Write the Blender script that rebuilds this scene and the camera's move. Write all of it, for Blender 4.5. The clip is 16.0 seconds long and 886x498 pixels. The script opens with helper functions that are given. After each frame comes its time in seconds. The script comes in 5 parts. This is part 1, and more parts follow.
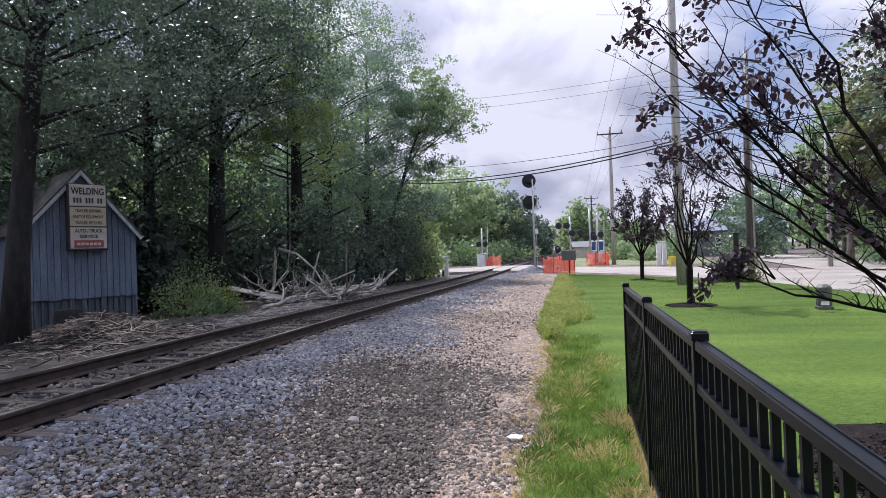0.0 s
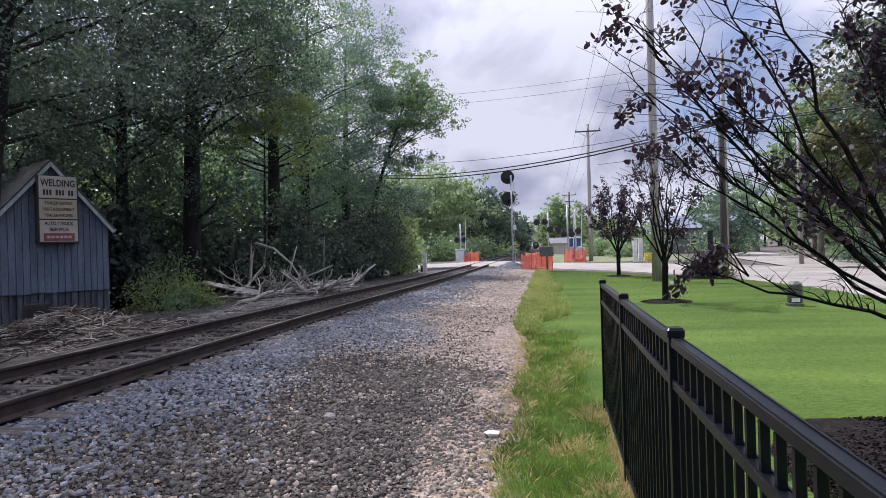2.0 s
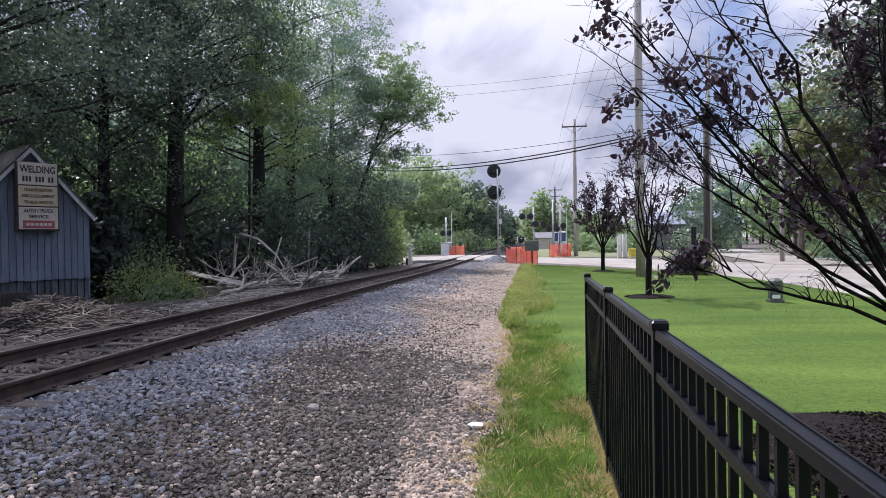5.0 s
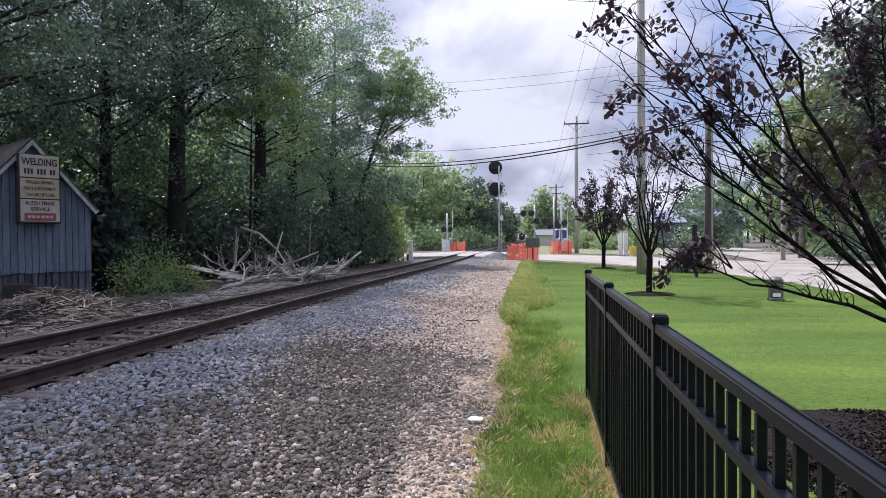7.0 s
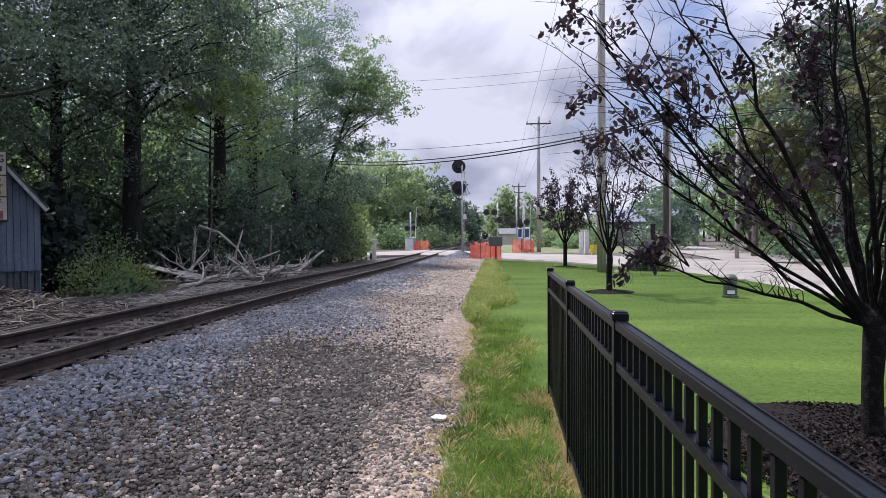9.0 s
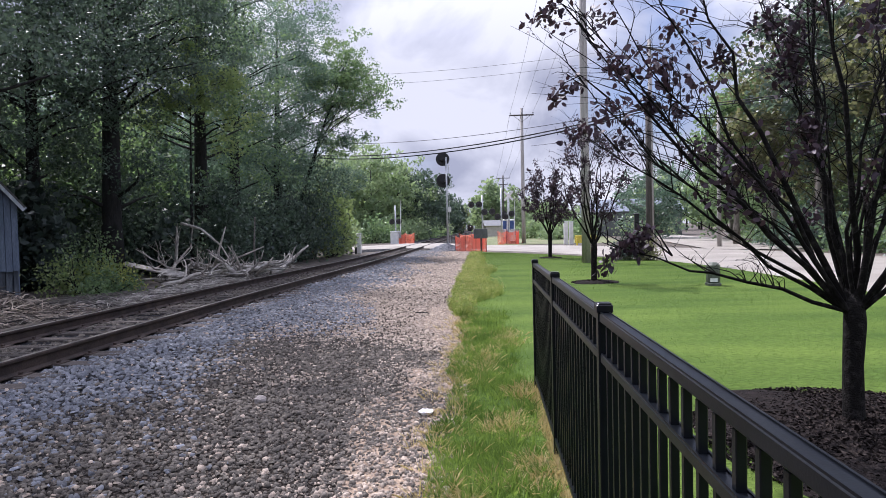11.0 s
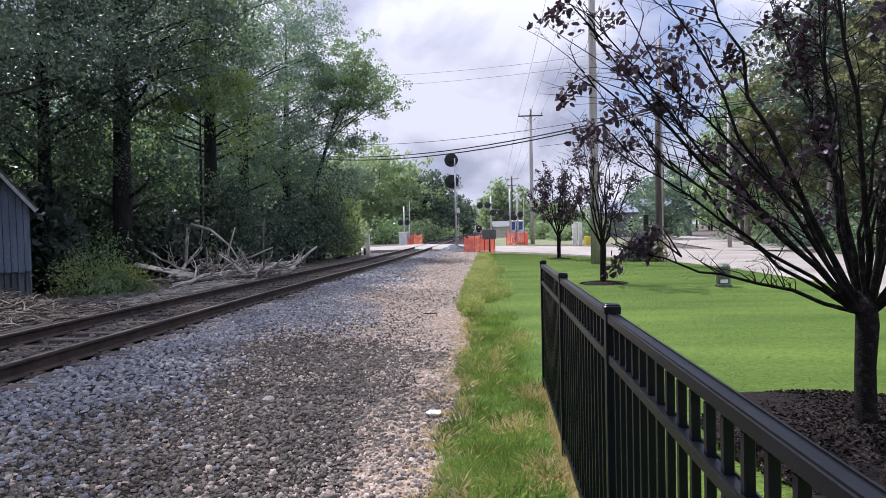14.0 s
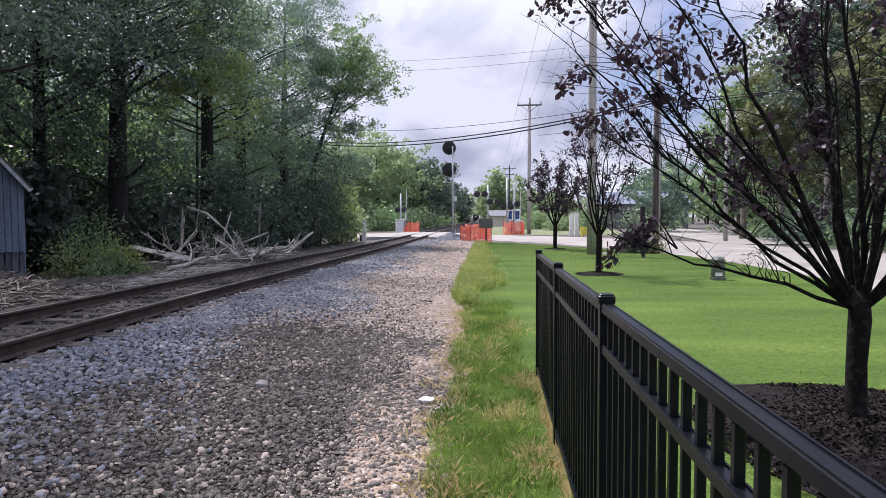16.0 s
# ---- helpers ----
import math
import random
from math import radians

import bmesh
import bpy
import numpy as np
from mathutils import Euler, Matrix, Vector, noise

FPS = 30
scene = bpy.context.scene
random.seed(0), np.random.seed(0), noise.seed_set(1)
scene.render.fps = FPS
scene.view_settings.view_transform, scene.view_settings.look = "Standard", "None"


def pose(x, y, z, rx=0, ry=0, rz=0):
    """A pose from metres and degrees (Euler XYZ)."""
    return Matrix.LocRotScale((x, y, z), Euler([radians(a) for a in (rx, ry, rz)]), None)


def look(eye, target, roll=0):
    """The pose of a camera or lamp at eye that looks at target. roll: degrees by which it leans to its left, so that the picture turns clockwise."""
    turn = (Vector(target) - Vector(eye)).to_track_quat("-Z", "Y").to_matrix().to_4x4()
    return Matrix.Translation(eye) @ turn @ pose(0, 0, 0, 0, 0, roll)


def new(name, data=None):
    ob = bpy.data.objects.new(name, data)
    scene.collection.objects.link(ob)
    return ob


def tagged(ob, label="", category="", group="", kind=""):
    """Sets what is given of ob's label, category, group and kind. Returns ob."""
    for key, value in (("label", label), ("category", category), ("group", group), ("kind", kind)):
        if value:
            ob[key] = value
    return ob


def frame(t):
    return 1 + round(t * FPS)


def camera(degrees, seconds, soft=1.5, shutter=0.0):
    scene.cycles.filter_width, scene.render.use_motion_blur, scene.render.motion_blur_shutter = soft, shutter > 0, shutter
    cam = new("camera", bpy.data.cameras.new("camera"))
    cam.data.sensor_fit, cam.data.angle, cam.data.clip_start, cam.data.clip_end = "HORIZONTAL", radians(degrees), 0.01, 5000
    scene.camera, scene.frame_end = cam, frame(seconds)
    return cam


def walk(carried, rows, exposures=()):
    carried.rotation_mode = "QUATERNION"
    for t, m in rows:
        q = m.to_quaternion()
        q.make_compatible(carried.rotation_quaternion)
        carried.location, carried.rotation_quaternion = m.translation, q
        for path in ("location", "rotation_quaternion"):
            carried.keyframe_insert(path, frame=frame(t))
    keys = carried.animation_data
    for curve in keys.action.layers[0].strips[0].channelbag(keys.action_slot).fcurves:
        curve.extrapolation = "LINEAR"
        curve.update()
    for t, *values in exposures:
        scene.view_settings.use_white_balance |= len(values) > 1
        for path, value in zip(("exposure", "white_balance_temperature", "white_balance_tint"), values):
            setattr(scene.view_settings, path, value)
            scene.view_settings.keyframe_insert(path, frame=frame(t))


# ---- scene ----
cam = camera(71.4, 16.0, soft=0.5)
PATH = [
    (0, (0.020, 0.138, 1.628), (-0.3827, 2.0972, 1.6420), -1.98),
    (0.5, (0.019, 0.142, 1.628), (-0.3657, 2.1012, 1.7406), -1.47),
    (1, (0.018, 0.147, 1.629), (-0.2437, 2.1293, 1.6594), -1.82),
    (1.5, (0.018, 0.153, 1.629), (-0.2743, 2.1315, 1.6556), -1.75),
    (2, (0.019, 0.160, 1.629), (-0.3158, 2.1322, 1.6262), -1.64),
    (2.5, (0.019, 0.167, 1.627), (-0.2492, 2.1491, 1.6391), -1.31),
    (3, (0.019, 0.172, 1.625), (-0.2765, 2.1498, 1.6046), -1.47),
    (3.5, (0.018, 0.173, 1.622), (-0.2593, 2.1539, 1.6110), -1.03),
    (4, (0.016, 0.172, 1.620), (-0.2478, 2.1544, 1.6169), -0.73),
    (4.5, (0.014, 0.170, 1.619), (-0.2449, 2.1529, 1.6199), -1.18),
    (4.7, (0.013, 0.169, 1.619), (-0.2677, 2.1490, 1.6002), -1.10),
    (6.8, (0.011, 0.160, 1.603), (-0.2904, 2.1364, 1.5652), -0.52),
    (7, (0.010, 0.158, 1.603), (-0.2811, 2.1368, 1.5655), -0.42),
    (7.5, (0.009, 0.156, 1.601), (-0.2349, 2.1404, 1.5727), -0.44),
    (8, (0.008, 0.153, 1.600), (-0.1814, 2.1438, 1.6111), -1.13),
    (8.2, (0.008, 0.152, 1.600), (-0.1707, 2.1438, 1.5595), -0.49),
    (10.3, (0.016, 0.186, 1.604), (-0.1414, 2.1789, 1.5611), -0.78),
    (10.5, (0.017, 0.186, 1.605), (-0.1403, 2.1798, 1.5601), -1.11),
    (11, (0.019, 0.188, 1.606), (-0.1080, 2.1832, 1.5398), -1.35),
    (11.5, (0.022, 0.191, 1.607), (-0.0943, 2.1867, 1.5480), -1.48),
    (12, (0.025, 0.195, 1.607), (-0.0957, 2.1906, 1.5484), -1.52),
    (12.5, (0.027, 0.200, 1.607), (-0.1051, 2.1941, 1.5398), -1.50),
    (13, (0.028, 0.201, 1.607), (-0.0995, 2.1960, 1.5329), -1.28),
    (13.5, (0.027, 0.199, 1.606), (-0.1428, 2.1906, 1.5284), -1.26),
    (14, (0.026, 0.196, 1.605), (-0.1288, 2.1892, 1.5424), -1.35),
    (14.5, (0.027, 0.196, 1.603), (-0.0984, 2.1907, 1.5355), -1.38),
    (15, (0.027, 0.198, 1.602), (-0.1159, 2.1917, 1.5290), -0.93),
    (15.5, (0.028, 0.202, 1.600), (-0.1035, 2.1960, 1.5276), -0.60),
    (16, (0.028, 0.204, 1.599), (-0.1151, 2.1968, 1.4978), -0.26),
]
EXPOSURE = [(0.0, 0.35, 5900, 19.5), (0.5, 0.32, 5900, 19.5), (1.0, 0.04, 5900, 19.5), (1.5, 0.16, 5900, 19.5), (2.0, 0.25, 5900, 19.5), (3.5, 0.20, 5900, 19.5), (4.5, 0.27, 5900, 19.5), (7.0, 0.40, 5900, 19.5), (7.5, 0.40, 5900, 19.5), (8.0, 0.20, 5900, 19.5), (10.5, 0.40, 5900, 19.5), (16.0, 0.40, 5900, 19.5)]
walk(cam, [(t, look(eye, target, roll)) for t, eye, target, roll in PATH], EXPOSURE)

# ---- world, sun ----
SUN_AZ, SUN_EL = radians(-40), radians(56)      # azimuth from +y towards +x
world = bpy.data.worlds.new("world")
scene.world = world
world.use_nodes = True
wn, wl = world.node_tree.nodes, world.node_tree.links
wn.clear()
w_out = wn.new("ShaderNodeOutputWorld")
w_bg = wn.new("ShaderNodeBackground")
sky = wn.new("ShaderNodeTexSky")
sky.sky_type = "NISHITA"
sky.sun_disc = False
sky.sun_elevation, sky.sun_rotation = SUN_EL, SUN_AZ
sky_gain = wn.new("ShaderNodeMix")
sky_gain.data_type, sky_gain.blend_type = "RGBA", "MULTIPLY"
sky_gain.inputs[0].default_value = 1.0
sky_gain.inputs[7].default_value = (0.10, 0.10, 0.11, 1)
wl.new(sky.outputs[0], sky_gain.inputs[6])
w_tc = wn.new("ShaderNodeTexCoord")
w_map = wn.new("ShaderNodeMapping")
w_map.inputs["Scale"].default_value = (1.0, 1.0, 1.55)
w_map.inputs["Location"].default_value = (0.35, 0.1, 0.2)
wl.new(w_tc.outputs["Generated"], w_map.inputs["Vector"])
w_cover = wn.new("ShaderNodeTexNoise")
w_cover.inputs["Scale"].default_value, w_cover.inputs["Detail"].default_value = 2.2, 7.0
w_cover.inputs["Roughness"].default_value = 0.52
wl.new(w_map.outputs[0], w_cover.inputs["Vector"])
w_mask = wn.new("ShaderNodeMapRange")
w_mask.inputs["From Min"].default_value, w_mask.inputs["From Max"].default_value = 0.31, 0.46
wl.new(w_cover.outputs["Fac"], w_mask.inputs["Value"])
w_body = wn.new("ShaderNodeTexNoise")
w_body.inputs["Scale"].default_value, w_body.inputs["Detail"].default_value = 4.3, 8.0
w_body.inputs["Distortion"].default_value = 0.35
wl.new(w_map.outputs[0], w_body.inputs["Vector"])
w_ramp = wn.new("ShaderNodeValToRGB")
w_ramp.color_ramp.elements[0].position, w_ramp.color_ramp.elements[0].color = 0.42, (0.40, 0.42, 0.50, 1)
w_ramp.color_ramp.elements[1].position, w_ramp.color_ramp.elements[1].color = 0.59, (0.77, 0.78, 0.82, 1)
wl.new(w_body.outputs["Fac"], w_ramp.inputs[0])
w_mix = wn.new("ShaderNodeMix")
w_mix.data_type = "RGBA"
wl.new(w_mask.outputs[0], w_mix.inputs[0])
wl.new(sky_gain.outputs[2], w_mix.inputs[6])
wl.new(w_ramp.outputs[0], w_mix.inputs[7])
w_sep = wn.new("ShaderNodeSeparateXYZ")
wl.new(w_tc.outputs["Generated"], w_sep.inputs[0])
w_rise = wn.new("ShaderNodeMapRange")                # an overcast sky is brightest overhead
w_rise.inputs["From Min"].default_value, w_rise.inputs["From Max"].default_value = 0.25, 1.0
w_rise.inputs["To Min"].default_value, w_rise.inputs["To Max"].default_value = 0.82, 2.3
wl.new(w_sep.outputs["Z"], w_rise.inputs["Value"])
wl.new(w_rise.outputs[0], w_bg.inputs["Strength"])
wl.new(w_mix.outputs[2], w_bg.inputs["Color"])
wl.new(w_bg.outputs[0], w_out.inputs["Surface"])

sun = new("sun", bpy.data.lights.new("sun", "SUN"))
sun.data.energy, sun.data.angle, sun.data.color = 4.6, radians(0.9), (1.0, 0.95, 0.88)
sun_way = Vector((math.sin(SUN_AZ) * math.cos(SUN_EL), math.cos(SUN_AZ) * math.cos(SUN_EL), math.sin(SUN_EL)))
sun.matrix_world = look(sun_way * 60, (0, 0, 0))


# ---- materials ----
def mat(name, a, b, scale=6.0, rough=0.8, metal=0.0, bump=0.3, bump_scale=40.0, spread=(0.35, 0.65), fine=0.25, island=0.0, obj=0.0, spec=0.5, stretch=(1, 1, 1)):
    """Two colours mixed by a coarse noise, a fine grain over it, and a bump of the grain."""
    m = bpy.data.materials.new(name)
    m.use_nodes = True
    n, l = m.node_tree.nodes, m.node_tree.links
    p = n["Principled BSDF"]
    p.inputs["Roughness"].default_value, p.inputs["Metallic"].default_value = rough, metal
    p.inputs["Specular IOR Level"].default_value = spec
    tc, mp = n.new("ShaderNodeTexCoord"), n.new("ShaderNodeMapping")
    mp.inputs["Scale"].default_value = stretch
    l.new(tc.outputs["Object"], mp.inputs["Vector"])
    big, small = n.new("ShaderNodeTexNoise"), n.new("ShaderNodeTexNoise")
    for node, s, d in ((big, scale, 5.0), (small, bump_scale, 4.0)):
        node.inputs["Scale"].default_value, node.inputs["Detail"].default_value = s, d
        l.new(mp.outputs[0], node.inputs["Vector"])
    ramp = n.new("ShaderNodeMapRange")
    ramp.inputs["From Min"].default_value, ramp.inputs["From Max"].default_value = spread
    l.new(big.outputs["Fac"], ramp.inputs["Value"])
    mix = n.new("ShaderNodeMix")
    mix.data_type = "RGBA"
    mix.inputs[6].default_value, mix.inputs[7].default_value = (*a, 1), (*b, 1)
    l.new(ramp.outputs[0], mix.inputs[0])
    col = mix.outputs[2]
    gain = n.new("ShaderNodeMapRange")
    gain.inputs["From Min"].default_value, gain.inputs["From Max"].default_value = 0.3, 0.7
    gain.inputs["To Min"].default_value, gain.inputs["To Max"].default_value = 1 - fine, 1 + fine
    l.new(small.outputs["Fac"], gain.inputs["Value"])
    value = gain.outputs[0]
    for amount, node, socket in ((island, "ShaderNodeNewGeometry", "Random Per Island"), (obj, "ShaderNodeObjectInfo", "Random")):
        if amount:
            src, r = n.new(node), n.new("ShaderNodeMapRange")
            r.inputs["To Min"].default_value, r.inputs["To Max"].default_value = 1 - amount, 1 + amount
            l.new(src.outputs[socket], r.inputs["Value"])
            mul = n.new("ShaderNodeMath")
            mul.operation = "MULTIPLY"
            l.new(value, mul.inputs[0]), l.new(r.outputs[0], mul.inputs[1])
            value = mul.outputs[0]
    tint = n.new("ShaderNodeVectorMath")
    tint.operation = "SCALE"
    l.new(col, tint.inputs[0]), l.new(value, tint.inputs["Scale"])
    l.new(tint.outputs[0], p.inputs["Base Color"])
    if bump:
        bp = n.new("ShaderNodeBump")
        bp.inputs["Strength"].default_value, bp.inputs["Distance"].default_value = bump, 0.02
        l.new(small.outputs["Fac"], bp.inputs["Height"])
        l.new(bp.outputs[0], p.inputs["Normal"])
    return m


def leaf_mat(name, a, b, glow=0.35, rough=0.55, back=1.6, gloss=0.5, patch=0.45, stretch=(1, 1, 1)):
    """A leaf: colour by the leaf and by the clump, light passing through it."""
    m = bpy.data.materials.new(name)
    m.use_nodes = True
    n, l = m.node_tree.nodes, m.node_tree.links
    p, out = n["Principled BSDF"], n["Material Output"]
    p.inputs["Roughness"].default_value = rough
    p.inputs["Specular IOR Level"].default_value = gloss
    geo, tc, big = n.new("ShaderNodeNewGeometry"), n.new("ShaderNodeTexCoord"), n.new("ShaderNodeTexNoise")
    big.inputs["Scale"].default_value = patch
    mp = n.new("ShaderNodeMapping")
    mp.inputs["Scale"].default_value = stretch
    l.new(tc.outputs["Object"], mp.inputs["Vector"]), l.new(mp.outputs[0], big.inputs["Vector"])
    fac = n.new("ShaderNodeMath")
    fac.operation = "MULTIPLY_ADD"
    fac.inputs[1].default_value = 0.55
    l.new(geo.outputs["Random Per Island"], fac.inputs[0])
    half = n.new("ShaderNodeMapRange")
    half.inputs["From Min"].default_value, half.inputs["From Max"].default_value, half.inputs["To Max"].default_value = 0.35, 0.65, 0.45
    l.new(big.outputs["Fac"], half.inputs["Value"]), l.new(half.outputs[0], fac.inputs[2])
    mix = n.new("ShaderNodeMix")
    mix.data_type = "RGBA"
    mix.inputs[6].default_value, mix.inputs[7].default_value = (*a, 1), (*b, 1)
    l.new(fac.outputs[0], mix.inputs[0]), l.new(mix.outputs[2], p.inputs["Base Color"])
    tr, sh = n.new("ShaderNodeBsdfTranslucent"), n.new("ShaderNodeMixShader")
    gain = n.new("ShaderNodeVectorMath")
    gain.operation = "MULTIPLY"
    gain.inputs[1].default_value = (back, back * 1.05, back * 0.75)
    l.new(mix.outputs[2], gain.inputs[0]), l.new(gain.outputs[0], tr.inputs["Color"])
    sh.inputs[0].default_value = glow
    l.new(p.outputs[0], sh.inputs[1]), l.new(tr.outputs[0], sh.inputs[2]), l.new(sh.outputs[0], out.inputs["Surface"])
    return m


def crushed_stone(name, left, right, cell=30.0):
    """A bed of packed angular stone: one tone a stone, dark joints; blue-grey beside the track, brown further off."""
    m = bpy.data.materials.new(name)
    m.use_nodes = True
    n, l = m.node_tree.nodes, m.node_tree.links
    p = n["Principled BSDF"]
    p.inputs["Roughness"].default_value, p.inputs["Specular IOR Level"].default_value = 0.95, 0.2
    tc = n.new("ShaderNodeTexCoord")
    cells, joints, patch = n.new("ShaderNodeTexVoronoi"), n.new("ShaderNodeTexVoronoi"), n.new("ShaderNodeTexNoise")
    joints.feature = "DISTANCE_TO_EDGE"
    for v in (cells, joints):
        v.inputs["Scale"].default_value = cell
        l.new(tc.outputs["Object"], v.inputs["Vector"])
    patch.inputs["Scale"].default_value, patch.inputs["Detail"].default_value = 0.8, 6.0
    l.new(tc.outputs["Object"], patch.inputs["Vector"])
    sep, tone = n.new("ShaderNodeSeparateXYZ"), n.new("ShaderNodeSeparateColor")
    l.new(tc.outputs["Object"], sep.inputs[0]), l.new(cells.outputs["Color"], tone.inputs[0])
    shift = n.new("ShaderNodeMath")
    shift.operation = "MULTIPLY_ADD"
    shift.inputs[1].default_value = 3.0
    l.new(patch.outputs["Fac"], shift.inputs[0]), l.new(sep.outputs["X"], shift.inputs[2])
    side = n.new("ShaderNodeMapRange")
    side.inputs["From Min"].default_value, side.inputs["From Max"].default_value = -2.3, -0.9
    l.new(shift.outputs[0], side.inputs["Value"])
    mix = n.new("ShaderNodeMix")
    mix.data_type = "RGBA"
    mix.inputs[6].default_value, mix.inputs[7].default_value = (*left, 1), (*right, 1)
    l.new(side.outputs[0], mix.inputs[0])
    gain, edge, mul = n.new("ShaderNodeMapRange"), n.new("ShaderNodeMapRange"), n.new("ShaderNodeMath")
    gain.inputs["To Min"].default_value, gain.inputs["To Max"].default_value = 0.45, 1.55
    l.new(tone.outputs[0], gain.inputs["Value"])
    edge.inputs["From Max"].default_value, edge.inputs["To Min"].default_value = 0.14, 0.25
    l.new(joints.outputs["Distance"], edge.inputs["Value"])
    mul.operation = "MULTIPLY"
    l.new(gain.outputs[0], mul.inputs[0]), l.new(edge.outputs[0], mul.inputs[1])
    tint = n.new("ShaderNodeVectorMath")
    tint.operation = "SCALE"
    l.new(mix.outputs[2], tint.inputs[0]), l.new(mul.outputs[0], tint.inputs["Scale"]), l.new(tint.outputs[0], p.inputs["Base Color"])
    bp = n.new("ShaderNodeBump")
    bp.inputs["Strength"].default_value, bp.inputs["Distance"].default_value = 1.0, 0.02
    l.new(mul.outputs[0], bp.inputs["Height"]), l.new(bp.outputs[0], p.inputs["Normal"])
    return m


# kept far darker than the loose stones, painting shade into their gaps
M_BALLAST = crushed_stone("ballast_bed", (0.026, 0.027, 0.033), (0.060, 0.048, 0.039))
M_SOIL = mat("forest_soil", (0.048, 0.039, 0.034), (0.120, 0.098, 0.080), 1.6, 0.95, bump=0.7, bump_scale=14, fine=0.45)
M_STONE_NEW = mat("blue_grey_stone", (0.086, 0.090, 0.105), (0.176, 0.184, 0.207), 14, 0.8, bump=0.3, bump_scale=90, island=0.42)
M_STONE_DARK = mat("dark_brown_stone", (0.066, 0.057, 0.048), (0.124, 0.106, 0.088), 14, 0.85, bump=0.3, bump_scale=90, island=0.42)
M_DIRT = mat("tan_soil", (0.21, 0.15, 0.105), (0.36, 0.27, 0.195), 5.0, 0.95, bump=0.8, bump_scale=40, fine=0.35)
M_STONE_OLD = mat("brown_grey_stone", (0.225, 0.180, 0.144), (0.405, 0.332, 0.270), 14, 0.9, bump=0.3, bump_scale=90, island=0.28)
M_LAWN = mat("lawn_turf", (0.048, 0.087, 0.0165), (0.098, 0.147, 0.029), 0.55, 0.9, bump=0.4, bump_scale=38, fine=0.34, stretch=(0.35, 1.3, 1), spec=0.08)
M_VERGE = mat("dry_verge", (0.09, 0.125, 0.045), (0.20, 0.195, 0.105), 0.5, 0.95, bump=0.6, bump_scale=30, fine=0.3)
M_ROAD = mat("asphalt_worn", (0.235, 0.212, 0.185), (0.32, 0.295, 0.26), 0.4, 0.9, bump=0.3, bump_scale=60, fine=0.12)
M_MULCH = mat("bark_mulch", (0.008, 0.0065, 0.0065), (0.024, 0.019, 0.018), 14, 0.95, bump=1.0, bump_scale=45, fine=0.5, spec=0.1)
M_CHIP = mat("mulch_chip", (0.010, 0.008, 0.008), (0.045, 0.036, 0.032), 20, 0.95, island=0.5, spec=0.1)
M_RAIL = mat("rusty_rail", (0.030, 0.021, 0.018), (0.062, 0.042, 0.034), 5, 0.8, 0.2, 0.3, 60)
M_HEAD = mat("worn_rail_head", (0.13, 0.115, 0.108), (0.21, 0.19, 0.18), 4, 0.42, 0.8, 0.1, 60, stretch=(1, 0.1, 1))
M_TIE = mat("weathered_tie", (0.045, 0.037, 0.033), (0.115, 0.096, 0.086), 3, 0.95, bump=0.8, bump_scale=30, obj=0.35, stretch=(0.3, 4, 4))
M_BLACK = mat("black_powder_coat", (0.003, 0.004, 0.006), (0.006, 0.0075, 0.011), 8, 0.32, 0.0, 0.03, 200, fine=0.15, spec=0.22)
# almost black: the wood's shade is put into the bark colour
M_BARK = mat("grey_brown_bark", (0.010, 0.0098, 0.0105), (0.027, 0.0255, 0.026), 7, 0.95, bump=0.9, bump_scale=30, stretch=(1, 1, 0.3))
M_PALE_BARK = mat("pale_bark", (0.13, 0.115, 0.10), (0.24, 0.22, 0.19), 5, 0.95, bump=0.7, bump_scale=30, stretch=(1, 1, 0.3))
M_PLUM_BARK = mat("plum_bark", (0.005, 0.004, 0.004), (0.038, 0.034, 0.032), 16, 0.9, bump=0.9, bump_scale=70, spread=(0.5, 0.8), spec=0.2)
M_DEAD = mat("bleached_dead_wood", (0.27, 0.245, 0.22), (0.50, 0.465, 0.42), 6, 0.9, bump=0.5, bump_scale=40, island=0.35)
M_STRAW = mat("dry_stalk", (0.07, 0.055, 0.047), (0.46, 0.39, 0.32), 3, 0.9, bump=0.2, island=0.8)
M_STEM = mat("dry_grey_stem", (0.10, 0.09, 0.08), (0.19, 0.175, 0.155), 6, 0.9, bump=0.4)
M_POLE = mat("weathered_pole", (0.30, 0.28, 0.265), (0.44, 0.42, 0.40), 2.2, 0.9, bump=0.6, bump_scale=25, stretch=(3, 3, 0.25))
M_POLE_DARK = mat("creosote_pole", (0.05, 0.042, 0.037), (0.10, 0.088, 0.078), 2.2, 0.9, bump=0.6, bump_scale=25, stretch=(3, 3, 0.25))
M_WIRE = mat("black_cable", (0.02, 0.02, 0.022), (0.03, 0.03, 0.032), 3, 0.7, bump=0)
M_THIN = mat("bare_wire", (0.16, 0.16, 0.17), (0.2, 0.2, 0.21), 3, 0.6, bump=0)
M_GALV = mat("galvanised_steel", (0.42, 0.43, 0.45), (0.56, 0.57, 0.58), 5, 0.5, 0.5, 0.1, 40, fine=0.08)
M_SIGNAL = mat("matt_black_paint", (0.012, 0.012, 0.014), (0.022, 0.022, 0.025), 5, 0.6, bump=0.05)
M_LENS = mat("dark_lens", (0.02, 0.018, 0.02), (0.03, 0.028, 0.03), 5, 0.12, bump=0)
M_RED = mat("red_lens", (0.20, 0.012, 0.010), (0.28, 0.02, 0.014), 5, 0.2, bump=0)
M_GREYBOX = mat("grey_metal_back", (0.11, 0.115, 0.12), (0.16, 0.165, 0.17), 4, 0.55, 0.3, 0.1, 50)
